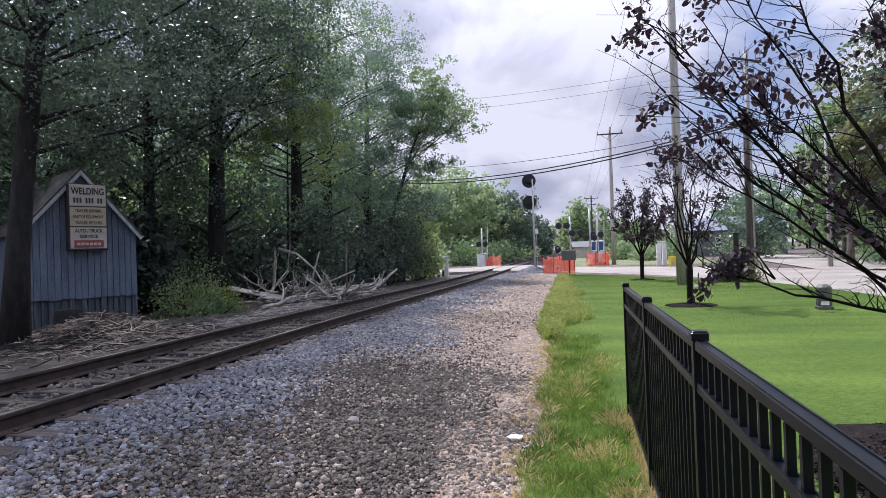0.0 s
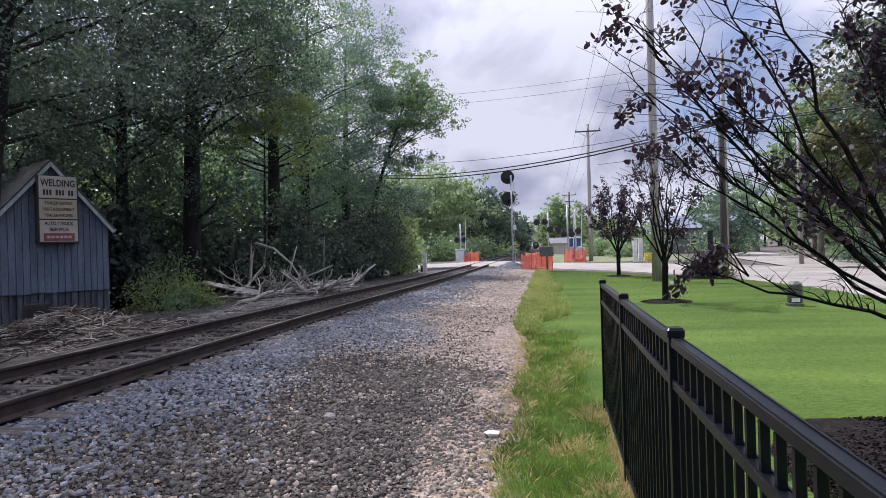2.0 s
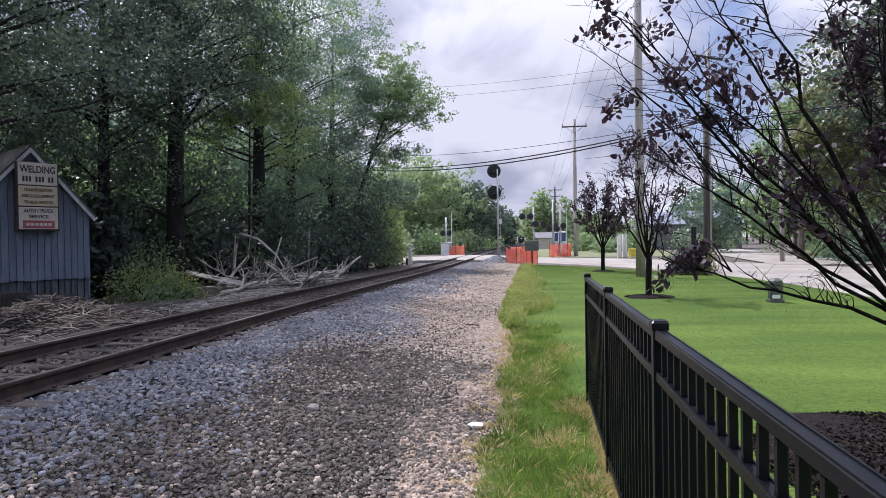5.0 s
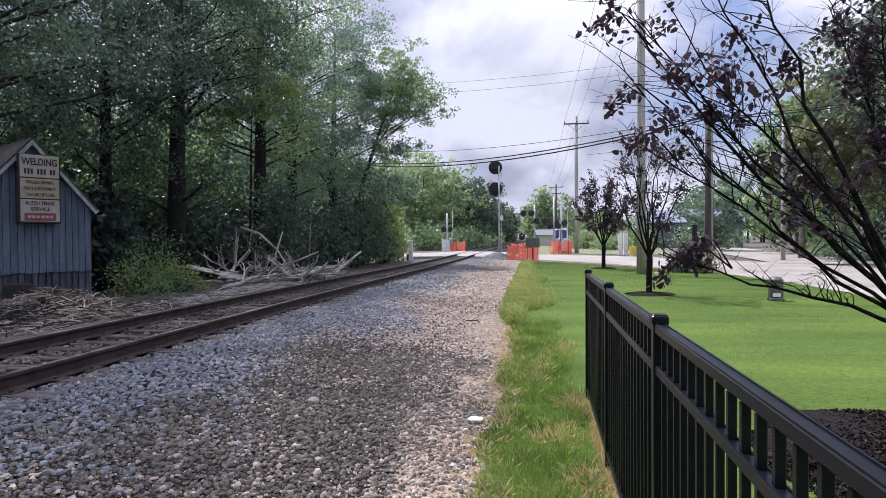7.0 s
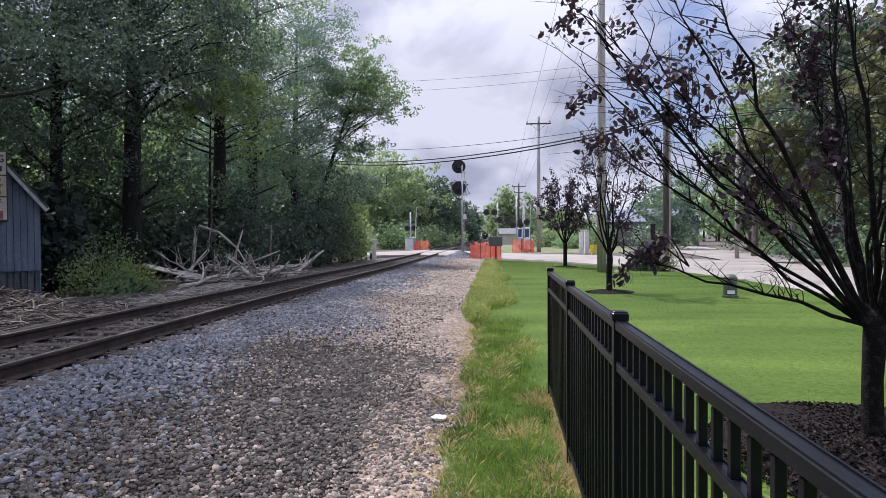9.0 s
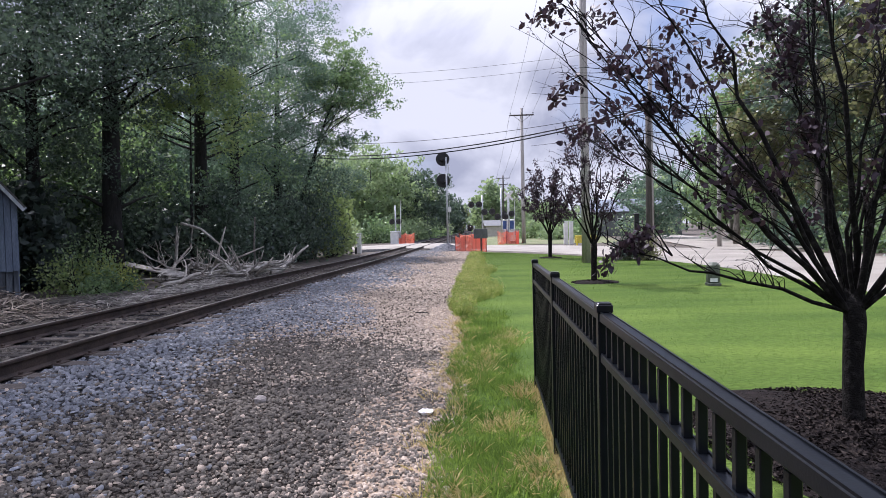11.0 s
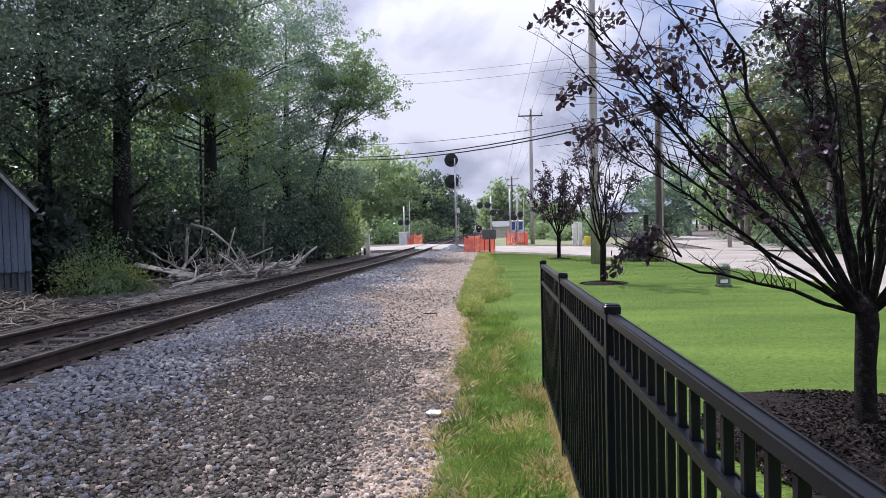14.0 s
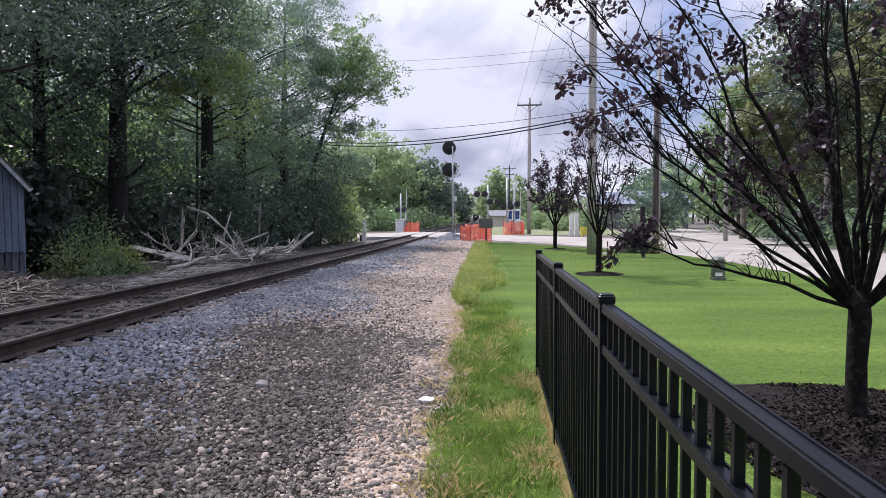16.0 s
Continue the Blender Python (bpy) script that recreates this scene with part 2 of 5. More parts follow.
M_WHITE = mat("white_paint", (0.66, 0.66, 0.66), (0.80, 0.80, 0.79), 3, 0.55, bump=0.1, fine=0.06)
M_SIDING = mat("faded_blue_grey_siding", (0.095, 0.125, 0.18), (0.15, 0.185, 0.25), 2.5, 0.85, bump=0.4, bump_scale=30, stretch=(3, 3, 0.35), obj=0.10)
# darker blue-grey than the siding, for lower boards and inner wall
M_SIDING_LOW = mat("darker_siding_boards", (0.04, 0.048, 0.06), (0.10, 0.115, 0.14), 3, 0.9, bump=0.5, bump_scale=30, stretch=(3, 3, 0.35), obj=0.2)
M_ROOF = mat("shed_roofing", (0.05, 0.05, 0.05), (0.09, 0.088, 0.085), 6, 0.9, bump=0.5)
M_TRIM = mat("grey_trim", (0.30, 0.33, 0.37), (0.42, 0.45, 0.49), 4, 0.8, bump=0.2, stretch=(2, 2, 0.4))
M_SIGNFRAME = mat("dark_sign_case", (0.02, 0.018, 0.02), (0.04, 0.035, 0.035), 5, 0.6, bump=0.1)
M_CREAM = mat("cream_sign_face", (0.42, 0.385, 0.36), (0.52, 0.48, 0.44), 3, 0.5, bump=0, fine=0.06)
M_TAN = mat("tan_sign_face", (0.38, 0.34, 0.26), (0.46, 0.41, 0.32), 3, 0.5, bump=0, fine=0.06)
M_INK = mat("black_lettering", (0.02, 0.018, 0.022), (0.04, 0.035, 0.04), 8, 0.6, bump=0)
M_INK_BROWN = mat("brown_lettering", (0.085, 0.055, 0.028), (0.13, 0.085, 0.045), 8, 0.6, bump=0)
M_REDSTRIP = mat("faded_red_strip", (0.22, 0.05, 0.06), (0.30, 0.09, 0.09), 6, 0.6, bump=0)
M_CONCRETE = mat("concrete", (0.32, 0.31, 0.30), (0.45, 0.44, 0.42), 4, 0.9, bump=0.4, bump_scale=40)
M_LITTER = mat("white_plastic_bag", (0.72, 0.71, 0.70), (0.85, 0.84, 0.83), 8, 0.5, bump=0.2)
M_METALROOF = mat("blue_grey_metal_roof", (0.14, 0.16, 0.20), (0.19, 0.21, 0.26), 2, 0.5, 0.2, 0.1)
M_BLUE = mat("blue_plastic", (0.03, 0.06, 0.20), (0.05, 0.09, 0.26), 3, 0.5, bump=0)
M_YELLOW = mat("yellow_paint", (0.62, 0.50, 0.06), (0.72, 0.60, 0.10), 3, 0.6, bump=0.1)

M_ORANGE = leaf_mat("orange_mesh", (0.90, 0.29, 0.235), (0.96, 0.38, 0.32), 0.5, back=1.0, gloss=0.3)
# blue cast paints the wood's haze; lighter tone raised for sunlit glints
L_OAK = leaf_mat("oak_leaf", (0.050, 0.086, 0.080), (0.180, 0.25, 0.215), 0.46, rough=0.34)
L_MAPLE = leaf_mat("maple_leaf", (0.070, 0.118, 0.076), (0.23, 0.31, 0.165), 0.48, rough=0.36)
# darker copy of L_OAK, wood shade painted in; dark far trees use it
L_SHADE = leaf_mat("dark_shaded_oak_leaf", (0.032, 0.052, 0.048), (0.120, 0.164, 0.132), 0.43, rough=0.36)
# lightened and translucent to paint sunlight on leaves that stand shaded
L_SUMAC = leaf_mat("sunlit_sumac_leaf", (0.125, 0.18, 0.080), (0.30, 0.35, 0.17), 0.48)
# deep shade of the undergrowth put into the colour; evergreen bush shares it
L_DARK = leaf_mat("shade_and_evergreen_leaf", (0.024, 0.038, 0.039), (0.068, 0.092, 0.082), 0.34)
# raised albedo paints sun and haze onto the far trees
L_FAR = leaf_mat("hazed_far_leaf", (0.128, 0.186, 0.118), (0.30, 0.36, 0.22), 0.48)
L_FAR_WARM = leaf_mat("far_warm_leaf", (0.088, 0.098, 0.058), (0.20, 0.195, 0.115), 0.44)
L_PLUM = leaf_mat("plum_leaf", (0.020, 0.011, 0.024), (0.068, 0.037, 0.058), 0.22, back=1.3)
L_GRASS = leaf_mat("lawn_blade", (0.052, 0.094, 0.018), (0.114, 0.172, 0.036), 0.42, back=1.3, gloss=0.12, patch=0.8, stretch=(0.3, 1.2, 1))
L_ROUGH = leaf_mat("rough_grass", (0.046, 0.100, 0.020), (0.25, 0.34, 0.085), 0.42, back=1.25, gloss=0.15, patch=1.6)
L_DRY = leaf_mat("dry_grass", (0.34, 0.26, 0.13), (0.62, 0.50, 0.29), 0.4, back=1.1, gloss=0.15, patch=1.5)
L_WEED = leaf_mat("yellow_weed", (0.115, 0.18, 0.044), (0.43, 0.435, 0.17), 0.47, back=1.2, gloss=0.15, patch=1.2)


# ---- mesh helpers ----
class Builder:
    """Gathers verts and faces of one mesh."""

    def __init__(self):
        self.v, self.f, self.k = [], [], 0

    def add(self, verts, faces):
        self.v.append(np.asarray(verts, float).reshape(-1, 3))
        self.f += [tuple(i + self.k for i in q) for q in faces]
        self.k += len(self.v[-1])
        return self

    def box(self, c, s, m=None, bevel=0.0):
        """A box of size s about c, turned by m, its upright edges cut by bevel."""
        x, y, z = s[0] / 2, s[1] / 2, s[2] / 2
        b = min(bevel, x * 0.8, y * 0.8, z * 0.8)
        if b:
            ring = [(x, -y + b), (x, y - b), (x - b, y), (-x + b, y), (-x, y - b), (-x, -y + b), (-x + b, -y), (x - b, -y)]
            inner = [(px * (1 - b / x), py * (1 - b / y)) for px, py in ring]
            v = [(*p, -z) for p in inner] + [(*p, -z + b) for p in ring] + [(*p, z - b) for p in ring] + [(*p, z) for p in inner]
            f = [tuple(range(7, -1, -1)), tuple(range(24, 32))]
            f += [(8 * j + i, 8 * j + (i + 1) % 8, 8 * j + 8 + (i + 1) % 8, 8 * j + 8 + i) for j in range(3) for i in range(8)]
        else:
            v = [(a * x, d * y, e * z) for e in (-1, 1) for a, d in ((-1, -1), (1, -1), (1, 1), (-1, 1))]
            f = [(3, 2, 1, 0), (4, 5, 6, 7), (0, 1, 5, 4), (1, 2, 6, 5), (2, 3, 7, 6), (3, 0, 4, 7)]
        v = np.array(v)
        if m is not None:
            v = v @ np.array(m.to_3x3()).T
        return self.add(v + np.array(c), f)

    def tube(self, pts, rad, n=7, caps=True):
        """A round bar through the points, its radius given at each."""
        p = np.asarray(pts, float)
        rad = np.broadcast_to(np.asarray(rad, float), (len(p),))
        d = np.gradient(p, axis=0)
        d /= np.linalg.norm(d, axis=1)[:, None] + 1e-9
        ref = np.array((1.0, 0, 0)) if abs(d[0][2]) > 0.7 else np.array((0, 0, 1.0))
        u = np.cross(d, ref)
        u /= np.linalg.norm(u, axis=1)[:, None] + 1e-9
        w = np.cross(d, u)
        a = np.arange(n) * 2 * np.pi / n
        ring = p[:, None] + rad[:, None, None] * (np.cos(a)[None, :, None] * u[:, None] + np.sin(a)[None, :, None] * w[:, None])
        f = [(j * n + i, j * n + (i + 1) % n, j * n + n + (i + 1) % n, j * n + n + i) for j in range(len(p) - 1) for i in range(n)]
        if caps:
            f += [tuple(range(n - 1, -1, -1)), tuple((len(p) - 1) * n + i for i in range(n))]
        return self.add(ring.reshape(-1, 3), f)

    def lathe(self, profile, c=(0, 0, 0), axis="z", n=20):
        """A turned body: profile of (radius, along)."""
        a = np.arange(n) * 2 * np.pi / n
        v = []
        for r, h in profile:
            for t in a:
                q = (r * math.cos(t), r * math.sin(t), h)
                v.append(q if axis == "z" else (q[0], q[2], q[1]) if axis == "y" else (q[2], q[0], q[1]))
        k = len(profile)
        f = [(j * n + i, j * n + (i + 1) % n, j * n + n + (i + 1) % n, j * n + n + i) for j in range(k - 1) for i in range(n)]
        f += [tuple(range(n - 1, -1, -1)), tuple((k - 1) * n + i for i in range(n))]
        return self.add(np.array(v) + np.array(c), f)

    def mesh(self, name, smooth=False):
        me = bpy.data.meshes.new(name)
        me.from_pydata(np.concatenate(self.v), [], self.f)
        if smooth:
            me.shade_smooth()
        me.update()
        return me


def quads(name, v):
    """A mesh of loose faces with k corners from an array (n, k, 3)."""
    n, k = v.shape[:2]
    me = bpy.data.meshes.new(name)
    me.vertices.add(k * n), me.loops.add(k * n), me.polygons.add(n)
    me.vertices.foreach_set("co", v.astype(np.float32).ravel())
    me.loops.foreach_set("vertex_index", np.arange(k * n, dtype=np.int32))
    me.polygons.foreach_set("loop_start", np.arange(0, k * n, k, dtype=np.int32))
    me.update(calc_edges=True)
    return me


def part(name, body, material, parent=None, label="", smooth=False, at=(0, 0, 0)):
    me = body.mesh(name, smooth) if isinstance(body, Builder) else body
    if material and not me.materials:
        me.materials.append(material)
    ob = new(name, me)
    ob.location = at
    if parent:
        ob.parent = parent
    if label:
        tagged(ob, label)
    return ob


def thing(name, at, label, category, group="", kind="", turn=0.0):
    ob = new(name)
    ob.empty_display_size = 0.2
    ob.matrix_world = pose(*at, 0, 0, turn)
    return tagged(ob, label, category, group, kind)


def smooth_step(a, b, x):
    t = np.clip((np.asarray(x, float) - a) / (b - a), 0, 1)
    return t * t * (3 - 2 * t)


def wave(x, y, s=1.0):
    """A gentle unevenness of the ground, -1 to 1."""
    return (np.sin(x * 1.7 * s + 1.3 * np.sin(y * 0.9 * s)) + np.sin(y * 1.3 * s + 1.7 * np.sin(x * 1.1 * s + 2.0))) / 2


def track_x(y):
    return -5.56 + 0.006 * np.clip(np.asarray(y, float) - 6, -10, 34)


def bed_z(y):
    return 0.19 - 0.10 * smooth_step(10, 32, y)


def ground_z(x, y):
    x, y = np.asarray(x, float), np.asarray(y, float)
    bank = smooth_step(-0.7, -4.0, x) * (1 - 0.5 * smooth_step(-7.1, -8.6, x))
    crib = 0.012 * smooth_step(1.2, 1.0, np.abs(x - track_x(y)))
    return bed_z(y) * bank - crib + 0.012 * wave(x, y) * (1 - 0.8 * smooth_step(-0.6, 0.2, x)) * (np.abs(x) < 60)


def rail_z(y):
    return bed_z(y) + 0.185


def gravel_edge(y):
    """Where the gravel gives way to grass."""
    y = np.asarray(y, float)
    return -0.28 - 0.2 * smooth_step(9.5, 14.5, y) + 0.05 * np.sin(y * 2.3) + 0.03 * np.sin(y * 5.9 + 1)


LAWN_Y = (-14, 6, 13, 15, 18, 22, 27, 31.5, 36, 40.5)
LAWN_X = (7.2, 7.9, 8.2, 8.6, 8.8, 8.8, 7.9, 5.85, 3.5, 0.2)


def lawn_edge(y):
    return np.interp(y, LAWN_Y, LAWN_X)


def sheet(name, xs, ys, lift, material, label, category, warp=None):
    """A ground sheet over a grid of u, v; warp turns them into x, y."""
    u, v = np.meshgrid(xs, ys)
    x, y = warp(u, v) if warp else (u, v)
    z = ground_z(x, y) + lift
    k, b = len(xs), Builder()
    b.add(np.stack((x, y, z), -1), [(j * k + i, j * k + i + 1, j * k + k + i + 1, j * k + k + i) for j in range(len(ys) - 1) for i in range(k - 1)])
    return tagged(part(name, b, material, smooth=True), label, category, kind="structure")


def ramp_line(near, far, n):
    """Grid lines, close together in the middle and wide apart far off."""
    out = [*np.arange(-near, near + 0.1, near / n)]
    d = near
    while d < far:
        d *= 1.35
        out = [-d, *out, d]
    return np.array(out)


# ---- ground ----
sheet("ground", ramp_line(40, 2600, 80), ramp_line(60, 2600, 90), -0.02, M_SOIL, "brown earth with leaf litter and rough growth", "ground")
sheet("gravel_bed", np.linspace(0, 1, 40), np.linspace(-10, 44, 120), 0.0, M_BALLAST, "grey and brown crushed stone beside the track", "gravel",
      lambda u, v: (-7.05 + 0.12 * np.sin(v * 1.9) + u * (gravel_edge(v) + 0.12 + 7.05), v))
sheet("track_bed", np.linspace(-9.5, -1.6, 12), np.linspace(44, 330, 90), -0.004, M_BALLAST, "grey ballast under the far track", "gravel")
sheet("lawn", np.linspace(0, 1, 40), np.linspace(-10, 40.5, 110), 0.004, M_LAWN, "mown bright green lawn with paler streaks", "lawn",
      lambda u, v: (gravel_edge(v) + u * (lawn_edge(v) - gravel_edge(v)), v))
sheet("far_verge", np.linspace(0, 1, 12), np.linspace(56, 130, 30), 0.0, M_VERGE, "dry dusty verge beyond the road", "verge",
      lambda u, v: (-1.4 + u * (14 + (v - 56) * 0.14), v))
sheet("soil_edge", np.linspace(0, 1, 8), np.linspace(-10, 13, 60), 0.003, M_DIRT, "bare tan soil between the gravel and the grass", "soil",
      lambda u, v: (gravel_edge(v) - 0.55 - 0.25 * np.sin(v * 1.1 + 2) - 0.1 * np.sin(v * 3.7) + u * (0.75 + 0.25 * np.sin(v * 1.1 + 2) + 0.1 * np.sin(v * 3.7)), v))


def road_ribbon(name, line, width, label):
    p = np.array(line, float)
    s = np.linspace(0, 1, 60)
    q = np.stack([np.interp(s, np.linspace(0, 1, len(p)), p[:, i]) for i in (0, 1)], -1)
    for _ in range(14):
        q[1:-1] = (q[:-2] + 2 * q[1:-1] + q[2:]) / 4
    d = np.gradient(q, axis=0)
    d /= np.linalg.norm(d, axis=1)[:, None]
    side = np.stack((d[:, 1], -d[:, 0]), -1)
    cross = np.array((-0.56, -0.5, -0.3, -0.1, 0, 0.1, 0.3, 0.5, 0.56))
    xy = q[:, None] + cross[None, :, None] * width * side[:, None]
    x, y = xy[..., 0], xy[..., 1]
    near_track = smooth_step(6.0, 1.6, np.abs(x - track_x(y)))
    z = ground_z(x, y) + 0.03 + near_track * 0.135
    z[:, 0] -= 0.22
    z[:, -1] -= 0.22
    b = Builder().add(np.stack((x, y, z), -1), [(j * 9 + i, j * 9 + i + 1, j * 9 + 10 + i, j * 9 + 9 + i) for j in range(59) for i in range(8)])
    return tagged(part(name, b, M_ROAD, smooth=True), label, "road", kind="structure")


road_ribbon("road", [(-60, 66), (-30, 61), (-14, 57.5), (-5, 54), (1, 50.5), (6, 44.5), (10, 36.5), (12.6, 28), (13.2, 19), (12.6, 9), (11.5, -4), (10, -30)], 8.6,
            "pale worn asphalt road bending over the level crossing")
sheet("side_road", np.linspace(0, 1, 6), np.linspace(36, 120, 30), 0.038, M_ROAD, "pale asphalt side road leading away", "road",
      lambda u, v: (13.2 + (v - 36) * 0.14 + u * 6.0, v))


# ---- track ----
track = thing("railway_track", (0, 0, 0), "single railway track with rusty rails on weathered wooden ties", "railway track")
RAIL_PROFILE = [(-0.070, 0.0), (-0.070, 0.012), (-0.012, 0.034), (-0.009, 0.125), (-0.036, 0.137), (-0.037, 0.162), (-0.030, 0.172), (0.030, 0.172),
                (0.037, 0.162), (0.036, 0.137), (0.009, 0.125), (0.012, 0.034), (0.070, 0.012), (0.070, 0.0)]
for side in (-1, 1):
    ys = np.concatenate((np.arange(-12, 60, 1.5), np.arange(60, 330, 10)))
    x, z = track_x(ys) + side * 0.7525, rail_z(ys) - 0.172
    rail, k = Builder(), len(RAIL_PROFILE)
    rail.add([(xx + px, yy, zz + pz) for xx, yy, zz in zip(x, ys, z) for px, pz in RAIL_PROFILE],
             [(j * k + i, j * k + k + i, j * k + k + (i + 1) % k, j * k + (i + 1) % k) for j in range(len(ys) - 1) for i in range(k)])
    me = rail.mesh("rail")
    me.materials.append(M_RAIL), me.materials.append(M_HEAD)
    me.polygons.foreach_set("material_index", [1 if i % k == 6 else 0 for i in range(len(me.polygons))])
    part("rail", me, None, track, "rusty steel rail with a worn head")

tie_meshes = []
for k in range(5):
    rnd = random.Random(k)
    b = Builder().box((0, 0, -0.09), (2.6, 0.225, 0.18), pose(0, 0, 0, rnd.uniform(-1, 1), 0, rnd.uniform(-1, 1)), 0.012)
    for _ in range(3):
        b.box((rnd.uniform(-1.1, 1.1), rnd.uniform(-0.09, 0.09), 0.001), (rnd.uniform(0.3, 0.8), 0.012, 0.006))
    tie_meshes.append(b.mesh("tie"))
plate_mesh = Builder().box((0, 0, 0.004), (0.30, 0.18, 0.02), None, 0.005).box((-0.105, 0.05, 0.025), (0.03, 0.03, 0.03)).box((0.105, -0.05, 0.025), (0.03, 0.03, 0.03)).mesh("tie_plate")
rnd = random.Random(5)
y = -9.0
while y < 50.5:
    o = part("tie", tie_meshes[rnd.randrange(5)], M_TIE, track, at=(float(track_x(y)) + rnd.uniform(-0.05, 0.05), y, float(rail_z(y)) - 0.168))
    o.rotation_euler = (0, 0, rnd.uniform(-0.02, 0.02))
    if 2 < y < 30:
        for side in (-1, 1):
            part("tie_plate", plate_mesh, M_RAIL, track, at=(float(track_x(y)) + side * 0.7525, y, float(rail_z(y)) - 0.170))
    y += rnd.uniform(0.49, 0.56)
far_ties = Builder()
for y in np.arange(58.5, 200, 0.55):
    far_ties.box((float(track_x(y)), y, float(rail_z(y)) - 0.26), (2.6, 0.22, 0.18))
tagged(part("far_ties", far_ties, M_TIE, track), kind="stuff")


# ---- loose stone, grass ----
def stones(name, n, xr, yr, size, material, label, seed, keep=None, power=1.0, lift=lambda x, y: 0.006):
    g = np.random.default_rng(seed)
    x = g.uniform(*xr, n)
    y = yr[0] + (yr[1] - yr[0]) * g.random(n) ** power
    if keep is not None:
        k = keep(x, y, g.random(n))
        x, y = x[k], y[k]
    n = len(x)
    # angular slabs: an uneven foot of four corners, a smaller top, no underside
    corner = np.array([(1, 0.9), (-0.9, 1), (-1, -0.9), (0.9, -1)])
    s = size * g.uniform(0.4, 1.35, (n, 1)) * g.uniform(0.55, 1.3, (n, 2))
    foot = corner[None] * s[:, None] * g.uniform(0.5, 1.1, (n, 4, 1))
    cap = foot * g.uniform(0.62, 0.95, (n, 4, 1)) + g.normal(0, 0.12, (n, 4, 2)) * size
    high = s.mean(1) * g.uniform(0.4, 0.85, n)
    v = np.concatenate((np.concatenate((foot, np.full((n, 4, 1), -0.2 * size)), 2), np.concatenate((cap, high[:, None, None] * g.uniform(0.6, 1.2, (n, 4, 1))), 2)), 1)
    faces = np.array([(4, 5, 6, 7), (0, 1, 5, 4), (1, 2, 6, 5), (2, 3, 7, 6), (3, 0, 4, 7)])
    a, tilt = g.uniform(0, 6.28, n), g.normal(0, 0.42, n)
    c, d = np.cos(a)[:, None], np.sin(a)[:, None]
    vx, vy, vz = v[..., 0], v[..., 1], v[..., 2]
    vx, vz = vx * np.cos(tilt)[:, None] - vz * np.sin(tilt)[:, None], vx * np.sin(tilt)[:, None] + vz * np.cos(tilt)[:, None]
    z = ground_z(x, y) + lift(x, y)
    out = np.stack((vx * c - vy * d + x[:, None], vx * d + vy * c + y[:, None], vz + z[:, None]), -1)
    me = bpy.data.meshes.new(name)
    me.vertices.add(8 * n), me.loops.add(20 * n), me.polygons.add(5 * n)
    me.vertices.foreach_set("co", out.astype(np.float32).ravel())
    me.loops.foreach_set("vertex_index", (faces[None] + 8 * np.arange(n)[:, None, None]).astype(np.int32).ravel())
    me.polygons.foreach_set("loop_start", np.arange(0, 20 * n, 4, dtype=np.int32))
    me.update(calc_edges=True)
    return tagged(part(name, me, material), label, "gravel", kind="stuff")


def blend_x(x, y):
    """Share of fresh ballast, falling away from the track."""
    return smooth_step(-2.0, -3.3, x + 0.5 * wave(x, y, 0.8)) * 0.92


def in_gravel(x, y, r):
    return (x < gravel_edge(y) + 0.12 - 0.22 * r * smooth_step(16, 9, y)) & ((x > track_x(y) + 0.86) | (x < track_x(y) - 0.86) & (x > -7.1 + 0.5 * r))


def dark_patch(x, y):
    """Share of darker stone in ragged patches; the two far ones paint cast shade."""
    s = np.zeros(np.shape(x))
    for cx, cy, rx, ry, a in ((-1.75, 7.6, 1.5, 1.2, 0.95), (-1.6, 5.4, 1.35, 1.9, 0.95), (-2.5, 4.2, 1.4, 1.5, 0.8), (-1.6, 2.9, 1.7, 1.7, 0.92), (-2.8, 28.5, 1.6, 2.4, 0.7), (-3.0, 36, 1.4, 2.0, 0.5)):
        q = np.hypot((x - cx) / rx, (y - cy) / ry) + 0.22 * wave(x, y, 3.0) + 0.15 * wave(x + 3, y, 7.0)
        s = np.maximum(s, a * smooth_step(1.5, 0.3, q))
    return s


PATCH_ODDS = np.random.default_rng(77)
stones("fresh_ballast", 70000, (-7.2, -0.5), (2.2, 16), 0.0225, M_STONE_NEW, "fresh blue-grey crushed ballast stones", 1,
       lambda x, y, r: in_gravel(x, y, r) & (r < blend_x(x, y)) & (PATCH_ODDS.random(len(x)) > dark_patch(x, y)), 1.3)
stones("old_gravel", 64000, (-6.5, 0.0), (2.2, 16), 0.0175, M_STONE_OLD, "dusty brown-grey gravel trodden into the ground", 2,
       lambda x, y, r: in_gravel(x, y, r) & (r > blend_x(x, y)) & (PATCH_ODDS.random(len(x)) > dark_patch(x, y)), 1.3)
stones("damp_gravel", 60000, (-4.4, 0.0), (2.2, 12), 0.0165, M_STONE_DARK, "darker brown gravel in ragged patches", 5,
       lambda x, y, r: in_gravel(x, y, r) & (PATCH_ODDS.random(len(x)) < dark_patch(x, y)), 1.1)
# the patches beyond 28 m paint a cast shadow in darker stone
stones("far_damp_gravel", 12000, (-4.4, -0.4), (17, 40), 0.036, M_STONE_DARK, "darker gravel further along, painting cast shade", 6,
       lambda x, y, r: in_gravel(x, y, r) & (PATCH_ODDS.random(len(x)) < dark_patch(x, y)), 1.1)
stones("trackside_ballast", 17000, (-7.2, -0.5), (-4, 2.2), 0.025, M_STONE_NEW, "fresh ballast stones near the fence's start", 7,
       lambda x, y, r: in_gravel(x, y, r) & (r < blend_x(x, y)))
